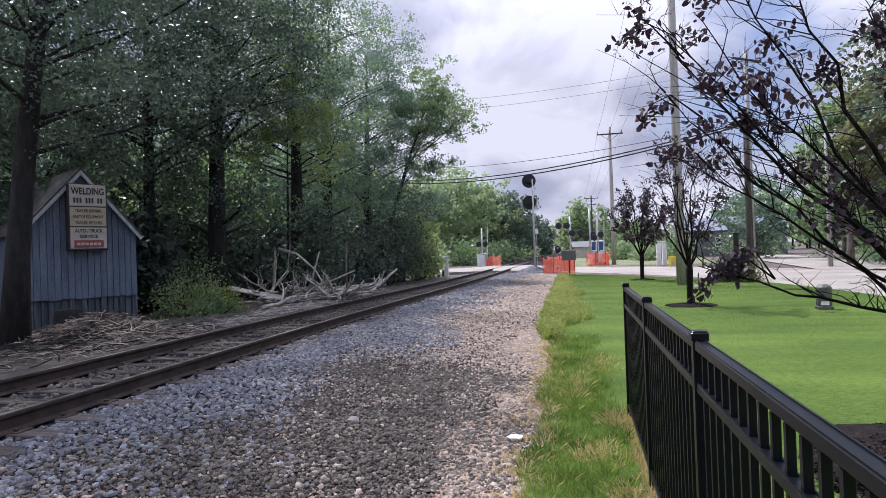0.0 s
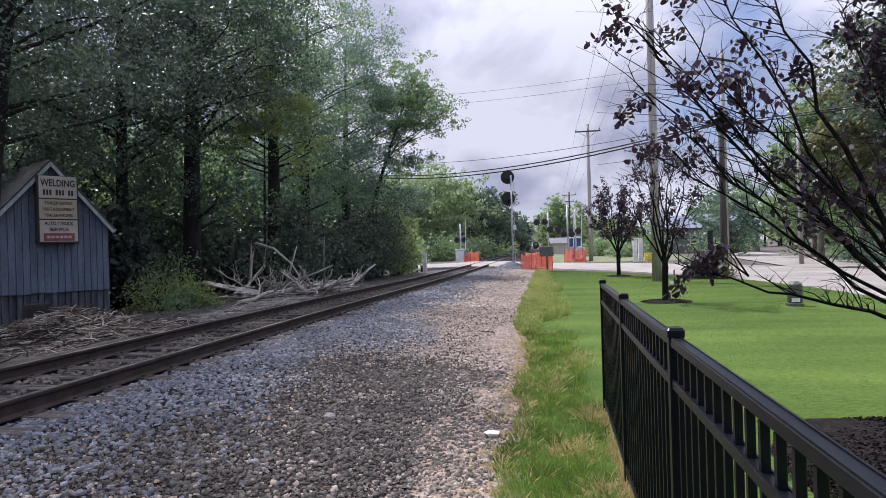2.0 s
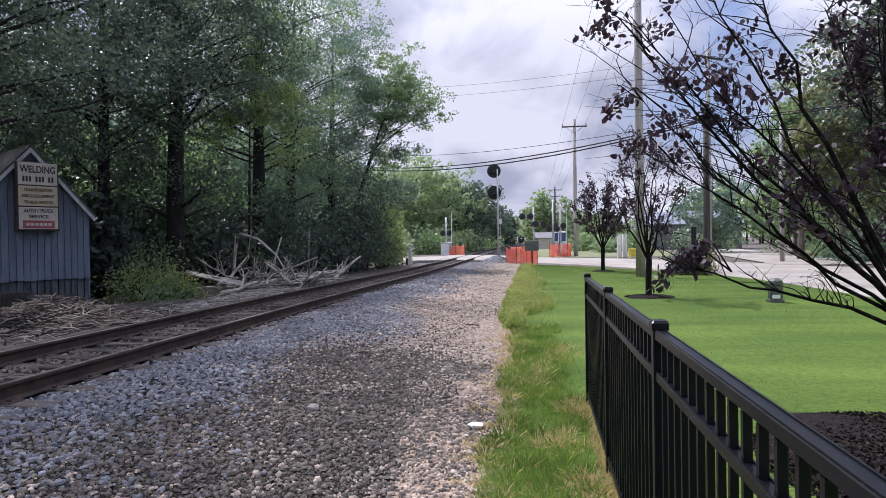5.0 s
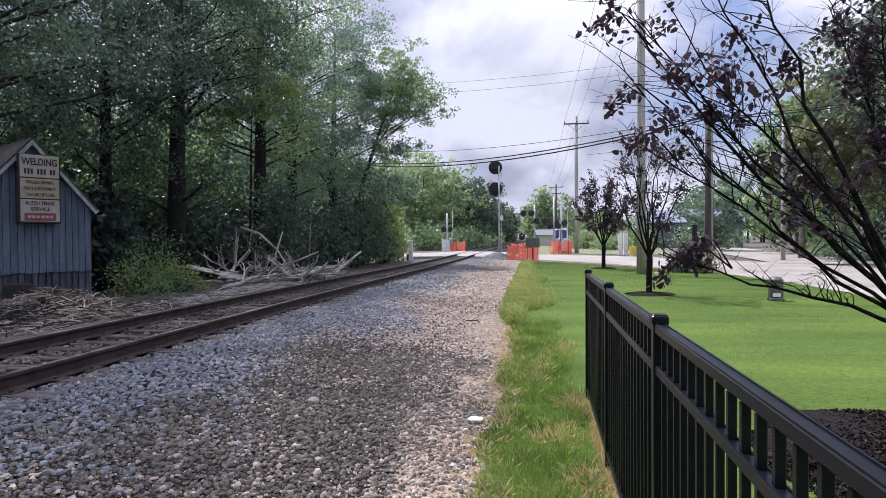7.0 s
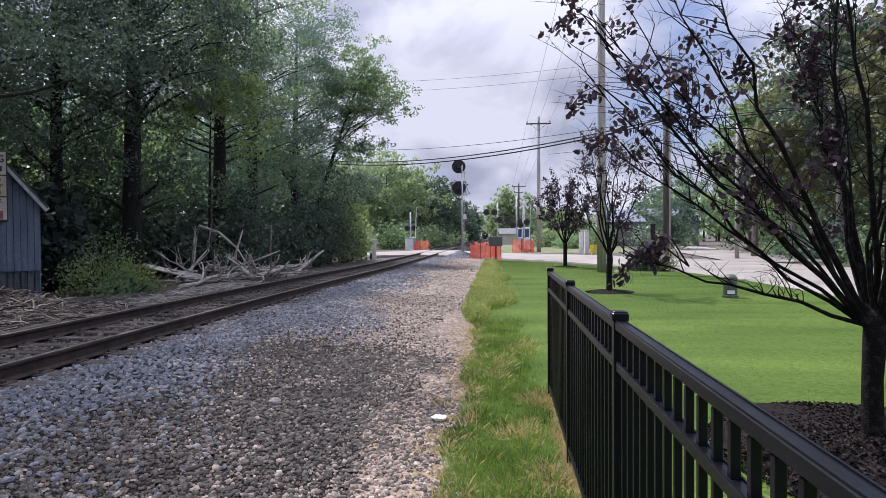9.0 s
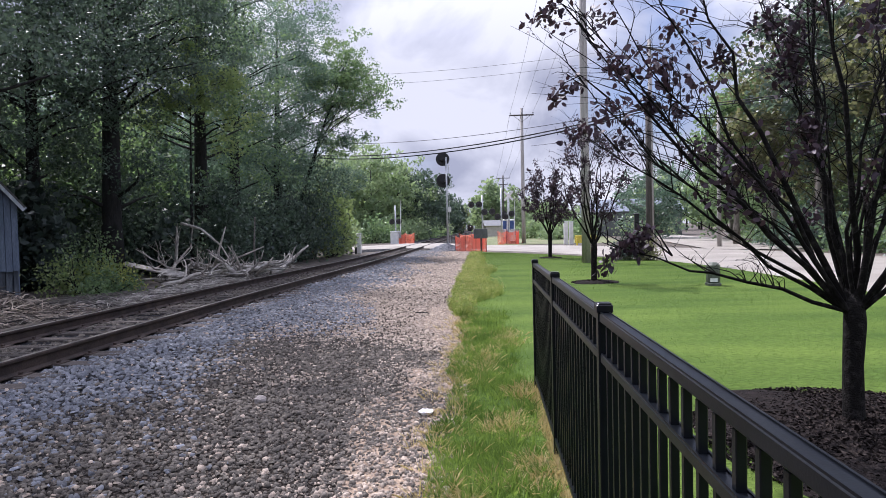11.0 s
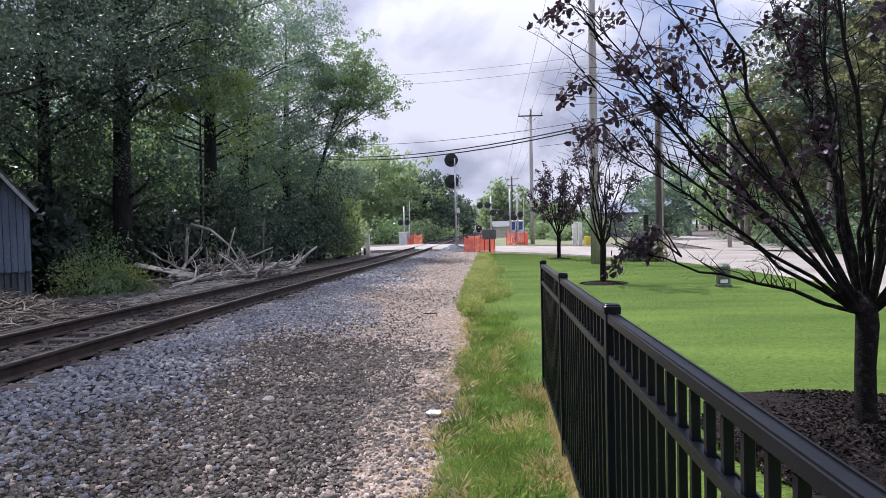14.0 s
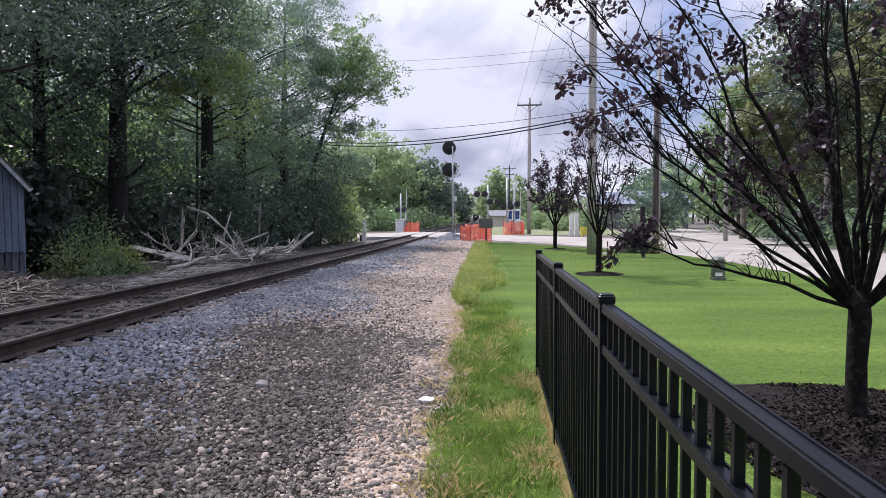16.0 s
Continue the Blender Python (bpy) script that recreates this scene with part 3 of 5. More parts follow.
stones("trackside_gravel", 17000, (-6.0, 0.0), (-4, 2.2), 0.020, M_STONE_OLD, "dusty gravel near the fence's start", 8,
       lambda x, y, r: in_gravel(x, y, r) & (r > blend_x(x, y)))
stones("far_ballast", 24000, (-7.4, -0.6), (16, 43), 0.042, M_STONE_NEW, "blue-grey ballast further along the track", 3,
       lambda x, y, r: in_gravel(x, y, r) & (r < blend_x(x, y)), 1.2)
stones("far_gravel", 30000, (-6.5, -0.4), (16, 43), 0.036, M_STONE_OLD, "brown-grey gravel further along the track", 4,
       lambda x, y, r: in_gravel(x, y, r) & (r > blend_x(x, y)), 1.2)


stones("crib_gravel", 15000, (-6.15, -4.9), (4, 40), 0.030, M_STONE_DARK, "brown fouled ballast between the ties", 9,
       lambda x, y, r: (np.abs(x - track_x(y)) < 0.66) & (r < 0.45 + 0.4 * wave(x, y, 2.0)), 1.5, lambda x, y: 0.012)
stones("soil_pebbles", 6000, (-1.25, -0.1), (2.2, 13), 0.011, M_STONE_OLD, "small pebbles strewn over the bare soil", 10,
       lambda x, y, r: x < gravel_edge(y) + 0.12, 1.4)


def blades(name, x, y, h, w, material, label, seed, lean=0.5, lift=0.0, category="grass"):
    g = np.random.default_rng(seed)
    n = len(x)
    a = g.uniform(0, 6.28, n)
    hh = h * g.uniform(0.5, 1.25, n)
    ww = w * g.uniform(0.6, 1.3, n)
    root = np.stack((x, y, ground_z(x, y) + lift), -1)
    side = np.stack((np.cos(a), np.sin(a), np.zeros(n)), -1) * ww[:, None] / 2
    b = g.uniform(0, 6.28, n)
    top = np.stack((np.cos(b) * hh * lean * g.random(n), np.sin(b) * hh * lean * g.random(n), hh), -1)
    v = np.stack((root - side, root + side, root + top + side * 0.15, root + top - side * 0.15), 1)
    return tagged(part(name, quads(name, v), material), label, category, kind="stuff")


g = np.random.default_rng(11)
# short mown blades
n = 95000
y = 3.2 + 36 * g.random(n) ** 1.7
x = gravel_edge(y) + 0.1 + (lawn_edge(y) - gravel_edge(y) - 0.12) * g.random(n)
far = np.clip(y / 12, 0.8, 2.6)
blades("lawn_blades", x, y, 0.020 * far ** 0.3, 0.008 * far, L_GRASS, "short mown lawn grass", 12, 3.2)
n = 16000
y = -4 + 7.2 * g.random(n)
x = gravel_edge(y) + 0.1 + (lawn_edge(y) - gravel_edge(y) - 0.12) * g.random(n) ** 1.3
blades("nearby_blades", x, y, 0.034, 0.012, L_GRASS, "short mown lawn grass by the fence", 15, 0.7)
# longer strip along the fence and the gravel
n = 84000
y = -1 + 15.6 * g.random(n) ** 1.1
x = gravel_edge(y) - 0.08 + g.random(n) ** 1.25 * 0.95
k = g.random(n) < (0.55 + 0.45 * wave(x, y, 2.2)) * smooth_step(14.5, 8, y) * smooth_step(0.95, 0.3, x - gravel_edge(y))
blades("rough_strip", x[k], y[k], 0.055, 0.008, L_ROUGH, "uneven green grass along the foot of the fence", 13, 0.9)
# tall yellow weeds
n = 40000
y = 11.4 + 26 * g.random(n) ** 1.4
wide = (0.92 + 0.22 * np.sin(y * 0.9)) * (1 - 0.45 * smooth_step(18, 36, y)) * (0.35 + 0.65 * smooth_step(11.5, 15, y))
q = g.random(n)
x = gravel_edge(y) - 0.15 + q ** 1.2 * wide
k = g.random(n) < (0.25 + 0.75 * smooth_step(11.5, 15, y)) * (1.1 - 0.9 * q ** 2) * (0.75 + 0.5 * wave(x, y, 1.6))
x, y = x[k], y[k]
def tufts(name, x, y, per, h, w, spread, material, label, seed):
    """Tufts of blades that lean outwards from their middle."""
    g = np.random.default_rng(seed)
    n = len(x) * per
    cx, cy = np.repeat(x, per), np.repeat(y, per)
    size = np.repeat(g.uniform(0.45, 1.3, len(x)), per)
    a, q = g.uniform(0, 6.28, n), np.sqrt(g.random(n))
    rx, ry = cx + np.cos(a) * q * spread * 0.5 * size, cy + np.sin(a) * q * spread * 0.5 * size
    hh = h * size * g.uniform(0.5, 1.15, n) * (1.1 - 0.5 * q)
    root = np.stack((rx, ry, ground_z(rx, ry)), -1)
    out = np.stack((np.cos(a) * q * spread * size * 0.8, np.sin(a) * q * spread * size * 0.8, hh), -1)
    b = g.uniform(0, 6.28, n)
    side = np.stack((np.cos(b), np.sin(b), np.zeros(n)), -1) * (w * g.uniform(0.6, 1.4, n))[:, None] / 2
    v = np.stack((root - side, root + side, root + out * np.array((0.4, 0.4, 0.6)) + side * 0.9, root + out, root + out * np.array((0.4, 0.4, 0.6)) - side * 0.9), 1)
    return tagged(part(name, quads(name, v), material), label, "grass", kind="stuff")


pick = g.random(len(x)) < 0.10
tufts("tall_weeds", x[pick], y[pick], 16, 0.21, 0.008, 0.15, L_WEED, "tall yellow-green weeds at the gravel's edge", 14)
WEED_X, WEED_Y = x, y
pick = g.random(len(x)) < 0.07
tufts("green_weeds", x[pick], y[pick], 14, 0.17, 0.009, 0.15, L_ROUGH, "green weeds among the yellow ones", 17)
n = 620
y = 2.8 + 9 * g.random(n) ** 1.2
x = gravel_edge(y) - 0.03 + 0.75 * g.random(n)
tufts("grass_tufts", x, y, 18, 0.10, 0.007, 0.10, L_ROUGH, "coarse grass tufts along the fence", 18)
n = 460
spots = np.array([(0.18, 5.1, 0.10, 0.16), (0.36, 4.2, 0.10, 0.18), (0.42, 6.1, 0.07, 0.2), (-0.12, 3.7, 0.12, 0.25), (0.05, 7.6, 0.1, 0.3), (0.3, 9.0, 0.12, 0.3)])[g.integers(0, 6, n // 2)]
y = np.concatenate((g.normal(spots[:, 1], spots[:, 3]), g.uniform(3.0, 12.5, n // 2)))
x = np.concatenate((g.normal(spots[:, 0], spots[:, 2]), gravel_edge(y[n // 2:]) + g.normal(-0.02, 0.11, n // 2)))
tufts("dry_grass_tufts", x, y, 14, 0.095, 0.006, 0.13, L_DRY, "dry straw-coloured grass tufts", 19)


n = 420
y = g.uniform(0.5, 6.4, n)
tufts("dry_fence_grass", 0.445 + 0.01 * y + g.normal(0, 0.018, n), y, 9, 0.075, 0.006, 0.05, L_DRY, "pale dry grass left uncut under the fence", 20)


# ---- fence ----
POST_Y = (6.24, 4.443, 2.646, 0.85, -0.947, -2.744)
fence = thing("metal_fence", (0.466, 0, 0.026), "black powder-coated aluminium picket fence on the lawn", "fence")
fence.matrix_world = pose(0.466, 0, 0.047, -0.22, 0, -0.57)
post_mesh = Builder().box((0, 0, 0.575), (0.052, 0.052, 1.33), None, 0.004).box((0, 0, 1.240), (0.064, 0.064, 0.034), None, 0.004).box((0, 0, 1.259), (0.056, 0.056, 0.007), None, 0.003).mesh("post")
picket_mesh = Builder().box((0, 0, 0.63), (0.021, 0.021, 1.10), None, 0.002).mesh("picket")
BOW = (0.0, 0.0, 0.0, 0.012, 0.024, 0.036)      # the run bends slightly away from the track
for x, y in zip(BOW, POST_Y):
    part("post", post_mesh, M_BLACK, fence, at=(x, y, 0))
for (xa, a), (xb, b) in zip(list(zip(BOW, POST_Y))[1:], list(zip(BOW, POST_Y))[:-1]):
    turn = pose(0, 0, 0, 0, 0, -math.degrees(math.atan2(xb - xa, b - a)))
    for z, h, w in ((1.207, 0.036, 0.044), (1.046, 0.034, 0.040), (0.10, 0.034, 0.040)):
        bar = Builder().box(((xa + xb) / 2, (a + b) / 2, z), (w, b - a - 0.052, h), turn, 0.004)
        for side in (-1, 1):
            bar.box(((xa + xb) / 2 + side * (w / 2 - 0.005), (a + b) / 2, z + h / 2 + 0.001), (0.005, b - a - 0.054, 0.005), turn)
        part("fence_rail", bar, M_BLACK, fence)
    m = 18
    for i in range(1, m):
        part("picket", picket_mesh, M_BLACK, fence, at=(xa + (xb - xa) * i / m, a + (b - a) * i / m, 0))


# ---- trees ----
def bend(a, b, rnd, n=5, sag=0.08):
    a, b = np.array(a, float), np.array(b, float)
    t = np.linspace(0, 1, n)[:, None]
    d = np.linalg.norm(b - a)
    off = np.array([rnd.gauss(0, 1), rnd.gauss(0, 1), abs(rnd.gauss(0, 1)) * 0.6]) * sag * d
    return a + (b - a) * t + off * (np.sin(np.pi * t)) + np.array([[rnd.gauss(0, 0.012) * d for _ in range(3)] if 0 < i < n - 1 else [0, 0, 0] for i in range(n)])


def leaf_quads(c, size, g, up=0.35, droop=0.0):
    n = len(c)
    nrm = g.normal(0, 1, (n, 3)) + np.array((0, 0, up))
    nrm /= np.linalg.norm(nrm, axis=1)[:, None]
    u = np.cross(nrm, g.normal(0, 1, (n, 3)))
    u /= np.linalg.norm(u, axis=1)[:, None]
    u[:, 2] -= droop
    w = np.cross(nrm, u)
    s = size * g.uniform(0.6, 1.35, (n, 1))
    return np.stack((c - u * s * 0.5, c + w * s * 0.32 + nrm * s * 0.06, c + u * s * 0.5, c - w * s * 0.32 + nrm * s * 0.06), 1)


def broad_leaves(c, size, g, up=0.2, droop=0.5):
    """Pointed oval leaves with six corners, slightly cupped and hanging."""
    n = len(c)
    nrm = g.normal(0, 1, (n, 3)) + np.array((0, 0, up))
    nrm /= np.linalg.norm(nrm, axis=1)[:, None]
    u = np.cross(nrm, g.normal(0, 1, (n, 3)))
    u /= np.linalg.norm(u, axis=1)[:, None]
    u[:, 2] -= droop
    u /= np.linalg.norm(u, axis=1)[:, None]
    w = np.cross(nrm, u)
    s = size * g.uniform(0.65, 1.25, (n, 1))
    cup = nrm * s * 0.07
    return np.stack((c - u * s * 0.5, c - u * s * 0.22 + w * s * 0.27 + cup, c + u * s * 0.2 + w * s * 0.24 + cup, c + u * s * 0.52, c + u * s * 0.2 - w * s * 0.24 + cup, c - u * s * 0.22 - w * s * 0.27 + cup), 1)


def weed_leaves(name, x, y, h, size, material, label, seed):
    """Small leaves and seed heads standing among the blades."""
    g = np.random.default_rng(seed)
    z = ground_z(x, y) + h * (0.25 + 0.75 * g.random(len(x)))
    return tagged(part(name, quads(name, leaf_quads(np.stack((x, y, z), -1), size, g, 0.6)), material), label, "weeds", kind="stuff")


g = np.random.default_rng(23)
k = g.integers(0, len(WEED_X), 16000)
weed_leaves("weed_leaves", WEED_X[k] + g.normal(0, 0.05, len(k)), WEED_Y[k] + g.normal(0, 0.08, len(k)), 0.24, 0.038, L_WEED, "small yellow-green leaves of the tall weeds", 24)
k = g.integers(0, len(WEED_X), 2500)
weed_leaves("seed_heads", WEED_X[k] + g.normal(0.1, 0.08, len(k)), WEED_Y[k] + g.normal(0, 0.08, len(k)), 0.30, 0.026, L_DRY, "dry tan seed heads above the weeds", 25)


def tree(name, at, h, r, low, trunk_r, leaf, clumps, per, leaves, bark, label, seed, lean=(0, 0), clump_r=0.7, squash=1.0, core=0.35, group="", crown_shift=(0, 0), sides=7):
    """A broad-leaved tree: trunk, limbs that reach the clumps, and leaves in loose clumps with gaps between."""
    rnd, g = random.Random(seed), np.random.default_rng(seed)
    z0 = float(ground_z(at[0], at[1])) - 0.03
    t = thing(name, (at[0], at[1], z0), label, "tree", group)
    mid = (low + h) / 2
    d = g.normal(0, 1, (clumps, 3))
    d /= np.linalg.norm(d, axis=1)[:, None]
    rad = core + (1 - core) * g.random((clumps, 1)) ** 0.6
    rough = 1 + 0.22 * np.sin(d[:, :1] * 5 + seed) * np.cos(d[:, 1:2] * 4 + seed * 2) + 0.12 * np.sin(d[:, 2:] * 9 + seed)
    c = d * rad * rough * np.array((r, r * squash, (h - low) / 2)) + np.array((lean[0] + crown_shift[0], lean[1] + crown_shift[1], mid))
    c[:, 2] = np.maximum(c[:, 2], low * 0.8)
    wood = Builder()
    top = h * 0.86
    zs = np.linspace(0, 1, 8)
    trunk = np.stack((lean[0] * zs ** 1.3 + 0.05 * trunk_r * np.sin(zs * 9 + seed), lean[1] * zs ** 1.3, zs * top), -1)
    wood.tube(trunk, trunk_r * np.array([1.35, 1.0, 0.9, 0.78, 0.62, 0.46, 0.3, 0.12]), sides + 2)
    for i in range(clumps):
        if i % 3 and clumps > 60:
            continue
        s = min(0.95, max(0.16, 0.8 * low / top, (c[i, 2] - 0.45 * np.hypot(c[i, 0], c[i, 1]) * 0.9) / top))
        a = np.array([np.interp(s, zs, trunk[:, j]) for j in range(3)])
        rr = trunk_r * (1 - s) * 0.28 + 0.014
        wood.tube(bend(a, c[i], rnd, 5, 0.07), np.linspace(rr, 0.012, 5), 5, False)
    part("trunk", wood, bark, t, smooth=True)
    twigs = 9
    c2 = np.repeat(c, twigs, axis=0) + np.clip(g.normal(0, 0.5, (clumps * twigs, 3)), -0.95, 0.95) * clump_r * np.repeat(g.uniform(0.6, 1.3, clumps), twigs)[:, None] * np.array((1, 1, 0.55))
    k = g.poisson(per / twigs, clumps * twigs)
    cc = np.repeat(c2, k, axis=0)
    pos = cc + np.clip(g.normal(0, 0.5, (len(cc), 3)), -1.1, 1.1) * clump_r * 0.30 * np.array((1, 1, 0.55)) + leaf * g.normal(0, 0.3, (len(cc), 3))
    part("crown", quads("crown", leaf_quads(pos, leaf, g)), leaves, t)
    return t


def shrub(name, at, h, r, leaf, n, leaves, label, seed, stretch=1.0):
    rnd, g = random.Random(seed), np.random.default_rng(seed)
    t = thing(name, (at[0], at[1], float(ground_z(at[0], at[1])) - 0.02), label, "shrub")
    wood, c = Builder(), []
    for i in range(14):
        a = rnd.uniform(0, 6.28)
        q = rnd.random() ** 0.6
        e = np.array((math.cos(a) * r * q * stretch, math.sin(a) * r * q, h * rnd.uniform(0.45, 1.0) * (1.1 - 0.5 * q)))
        wood.tube(bend((e[0] * 0.15, e[1] * 0.15, 0), e, rnd, 5, 0.1), np.linspace(0.022, 0.006, 5), 5, False)
        c += [e, e * np.array((0.8, 0.8, 0.6)), e * np.array((0.9, 0.9, 0.3))]
    tagged(part("woody_base", wood, M_BARK, t), kind="stuff")
    c = np.array(c)
    pos = c[g.integers(0, len(c), n)] + g.normal(0, 0.28 * r, (n, 3)) * np.array((1, 1, 0.7))
    pos[:, 2] = np.abs(pos[:, 2])
    part("foliage", quads("foliage", leaf_quads(pos, leaf, g)), leaves, t)
    return t

# ---- left wood ----
DARK_TREE = "tall broad-leaved tree with dense dark green crown beside the track"
LEFT = [  # x, y, height, radius, lowest leaves, trunk, lean x
    (-11.05, 10.6, 14.5, 4.2, 4.2, 0.22, 1.9), (-13.9, 18.6, 16.5, 4.6, 2.6, 0.20, 0.2), (-12.4, 20.2, 17.0, 4.2, 3.0, 0.31, 0.4), (-12.0, 26.0, 17.0, 4.4, 2.6, 0.30, 0.3),
    (-12.6, 31.0, 16.5, 4.3, 2.2, 0.28, 0.5), (-12.0, 36.0, 16.2, 4.4, 2.0, 0.26, 0.3), (-16.4, 24.5, 7.0, 3.6, 0.6, 0.2, 0), (-17.5, 32.0, 9.0, 4.6, 0.8, 0.25, 0),
    (-16.5, 13.5, 13.0, 4.4, 2.0, 0.28, 0), (-19.5, 19.5, 11.0, 4.8, 0.8, 0.25, 0), (-21.0, 27.5, 10.5, 5.0, 0.6, 0.25, 0), (-17.5, 39.0, 9.5, 5.0, 0.4, 0.3, 0), (-23.5, 12.0, 13.0, 5.2, 0.5, 0.3, 0), (-26, 20, 12, 5.6, 0.3, 0.3, 0), (-27, 32, 10, 5.6, 0.3, 0.3, 0), (-24, 42, 11, 6, 0.4, 0.3, 0), (-30, 12, 17, 6, 0.4, 0.3, 0)]
for i, (x, y, h, r, low, tr, lean) in enumerate(LEFT):
    front = i < 6
    # near trees take L_SHADE, the leaf with shade in its colour
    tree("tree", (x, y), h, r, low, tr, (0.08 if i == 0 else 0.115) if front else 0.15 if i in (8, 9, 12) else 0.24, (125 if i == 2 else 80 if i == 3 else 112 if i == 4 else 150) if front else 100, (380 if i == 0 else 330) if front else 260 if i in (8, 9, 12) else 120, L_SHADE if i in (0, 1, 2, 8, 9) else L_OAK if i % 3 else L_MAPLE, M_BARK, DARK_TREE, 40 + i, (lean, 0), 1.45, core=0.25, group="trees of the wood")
tree("tree", (-11.4, 36.4), 13.2, 2.7, 6.6, 0.16, 0.13, 70, 260, L_MAPLE, M_BARK, "leaning tree whose crown reaches out over the track", 61, (3.7, -0.3), 0.9, core=0.2, group="trees of the wood")
# pale leaves of this tree stand in for sunlit foliage in the wood
tree("tree", (-11.3, 23.6), 9.4, 1.9, 4.8, 0.07, 0.13, 40, 200, L_SUMAC, M_BARK, "light green tree inside the wood, sunlight painted into its pale leaves", 62, (0.2, 0), 0.9, core=0.2, group="trees of the wood")
for i, (x, y, h, r) in enumerate([(-9.2, 36.6, 5.2, 1.5), (-9.3, 38.4, 4.8, 1.2), (-9.4, 39.9, 3.4, 0.9)]):
    shrub("sumac_shrub", (x, y), h, r, 0.22, 2800, L_SUMAC, "bright green sumac shrub at the wood's edge, leaves lightened to paint sunlight", 70 + i)
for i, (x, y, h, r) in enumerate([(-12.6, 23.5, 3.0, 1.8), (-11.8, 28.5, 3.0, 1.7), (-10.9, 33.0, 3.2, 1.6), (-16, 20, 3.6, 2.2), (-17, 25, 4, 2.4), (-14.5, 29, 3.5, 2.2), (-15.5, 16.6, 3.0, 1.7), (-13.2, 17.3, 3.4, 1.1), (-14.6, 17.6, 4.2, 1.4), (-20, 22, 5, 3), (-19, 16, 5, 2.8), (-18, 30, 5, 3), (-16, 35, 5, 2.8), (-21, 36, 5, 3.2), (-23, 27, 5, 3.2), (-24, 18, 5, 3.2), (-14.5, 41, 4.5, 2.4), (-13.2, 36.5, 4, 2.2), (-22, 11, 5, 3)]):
    shrub("understorey_shrub", (x, y), h, r, 0.28, 2200, L_DARK, "leafy undergrowth beneath the trees, its shade painted into dark leaves", 80 + i)

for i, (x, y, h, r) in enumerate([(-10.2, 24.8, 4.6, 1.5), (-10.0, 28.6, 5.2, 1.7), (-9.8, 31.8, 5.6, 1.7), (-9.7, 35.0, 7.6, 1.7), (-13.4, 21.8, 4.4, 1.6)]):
    # L_SHADE on the saplings paints the wood's lower half as shaded
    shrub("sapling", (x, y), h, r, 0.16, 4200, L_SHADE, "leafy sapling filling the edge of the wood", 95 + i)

# ---- far trees ----
g = np.random.default_rng(3)
FAR = [(-19, 88, 14, 5), (-15, 84, 12, 4.5), (-12.5, 92, 12.5, 4.5), (-10.2, 96, 11.2, 4.6), (-23, 80, 13, 5), (-29, 76, 14, 5.5), (-9.6, 118, 10, 4), (-9.2, 140, 9.5, 4), (-9.5, 170, 9, 4.5), (-10, 205, 10, 5), (-18, 110, 13, 5.5), (-17, 150, 12, 6),
       (2.5, 150, 12, 4.2), (6.5, 175, 12, 5), (12, 190, 9, 5), (20, 180, 9, 6), (1.5, 240, 9, 6)]
for i, (x, y, h, r) in enumerate(FAR):
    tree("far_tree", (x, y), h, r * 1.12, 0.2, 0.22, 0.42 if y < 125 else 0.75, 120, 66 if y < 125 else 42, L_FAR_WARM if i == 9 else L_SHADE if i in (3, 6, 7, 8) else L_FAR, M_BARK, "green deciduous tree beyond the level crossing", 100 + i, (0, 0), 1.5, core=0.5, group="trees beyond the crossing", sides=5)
woods = Builder()
pos = []
for x0, y0, x1, y1, h, n in ((-160, 235, 160, 260, 13, 60), (-120, 120, -30, 210, 14, 40), (38, 20, 60, 130, 17, 40), (30, 130, 110, 200, 13, 30), (-60, 45, -34, 100, 16, 26), (36, -60, 60, 20, 16, 26), (-60, -60, -34, 45, 16, 36), (-60, -75, 60, -60, 15, 40)):
    for i in range(n):
        s = (i + g.random()) / n
        cx, cy, hh = x0 + (x1 - x0) * s + g.normal(0, 2), y0 + (y1 - y0) * s + g.normal(0, 2), h * g.uniform(0.7, 1.15)
        woods.tube([(cx, cy, 0), (cx, cy, hh * 0.8)], (0.25, 0.08), 5)
        q = g.normal(0, 1, (170, 3))
        q /= np.linalg.norm(q, axis=1)[:, None]
        pos.append(q * (0.5 + 0.5 * g.random((170, 1))) * np.array((3.6, 3.6, hh * 0.5)) + np.array((cx, cy, hh * 0.52)))
woods_ob = tagged(part("distant_woods", quads("distant_woods", leaf_quads(np.concatenate(pos), 1.5, g)), L_FAR), "green woods closing the distance, haze painted into pale leaves", "woods", kind="stuff")
tagged(part("distant_trunks", woods, M_BARK), "trunks of the distant woods", "woods", kind="stuff")
RIGHT = [(22, 56, 10, 4, 0.4), (18.5, 68, 8.5, 4, 0.3), (27, 60, 13, 5, 0.6), (24, 46, 12.5, 4, 1.5), (26.5, 40, 15, 4.5, 4), (24, 34, 14.5, 3.8, 5), (23, 29, 15, 3.8, 5), (22.5, 24, 15, 4, 5), (22, 18, 15, 4, 5), (29, 32, 16, 5, 1), (29, 22, 16, 5, 1), (31, 48, 15, 5.5, 1), (30, 12, 15, 5, 1), (20.8, 26.5, 13, 3.4, 5), (20.6, 21.5, 14, 3.4, 5.5), (21, 32, 13, 3.4, 5), (20.4, 15, 14, 3.6, 5.5), (26, 26, 17, 5, 0.8), (25.5, 16, 17, 5, 0.8), (27, 50, 14, 5, 0.5), (18, 45, 12.0, 2.8, 3.5), (19.2, 42, 15, 3.2, 4.5), (19.4, 37, 16, 3.2, 5)]
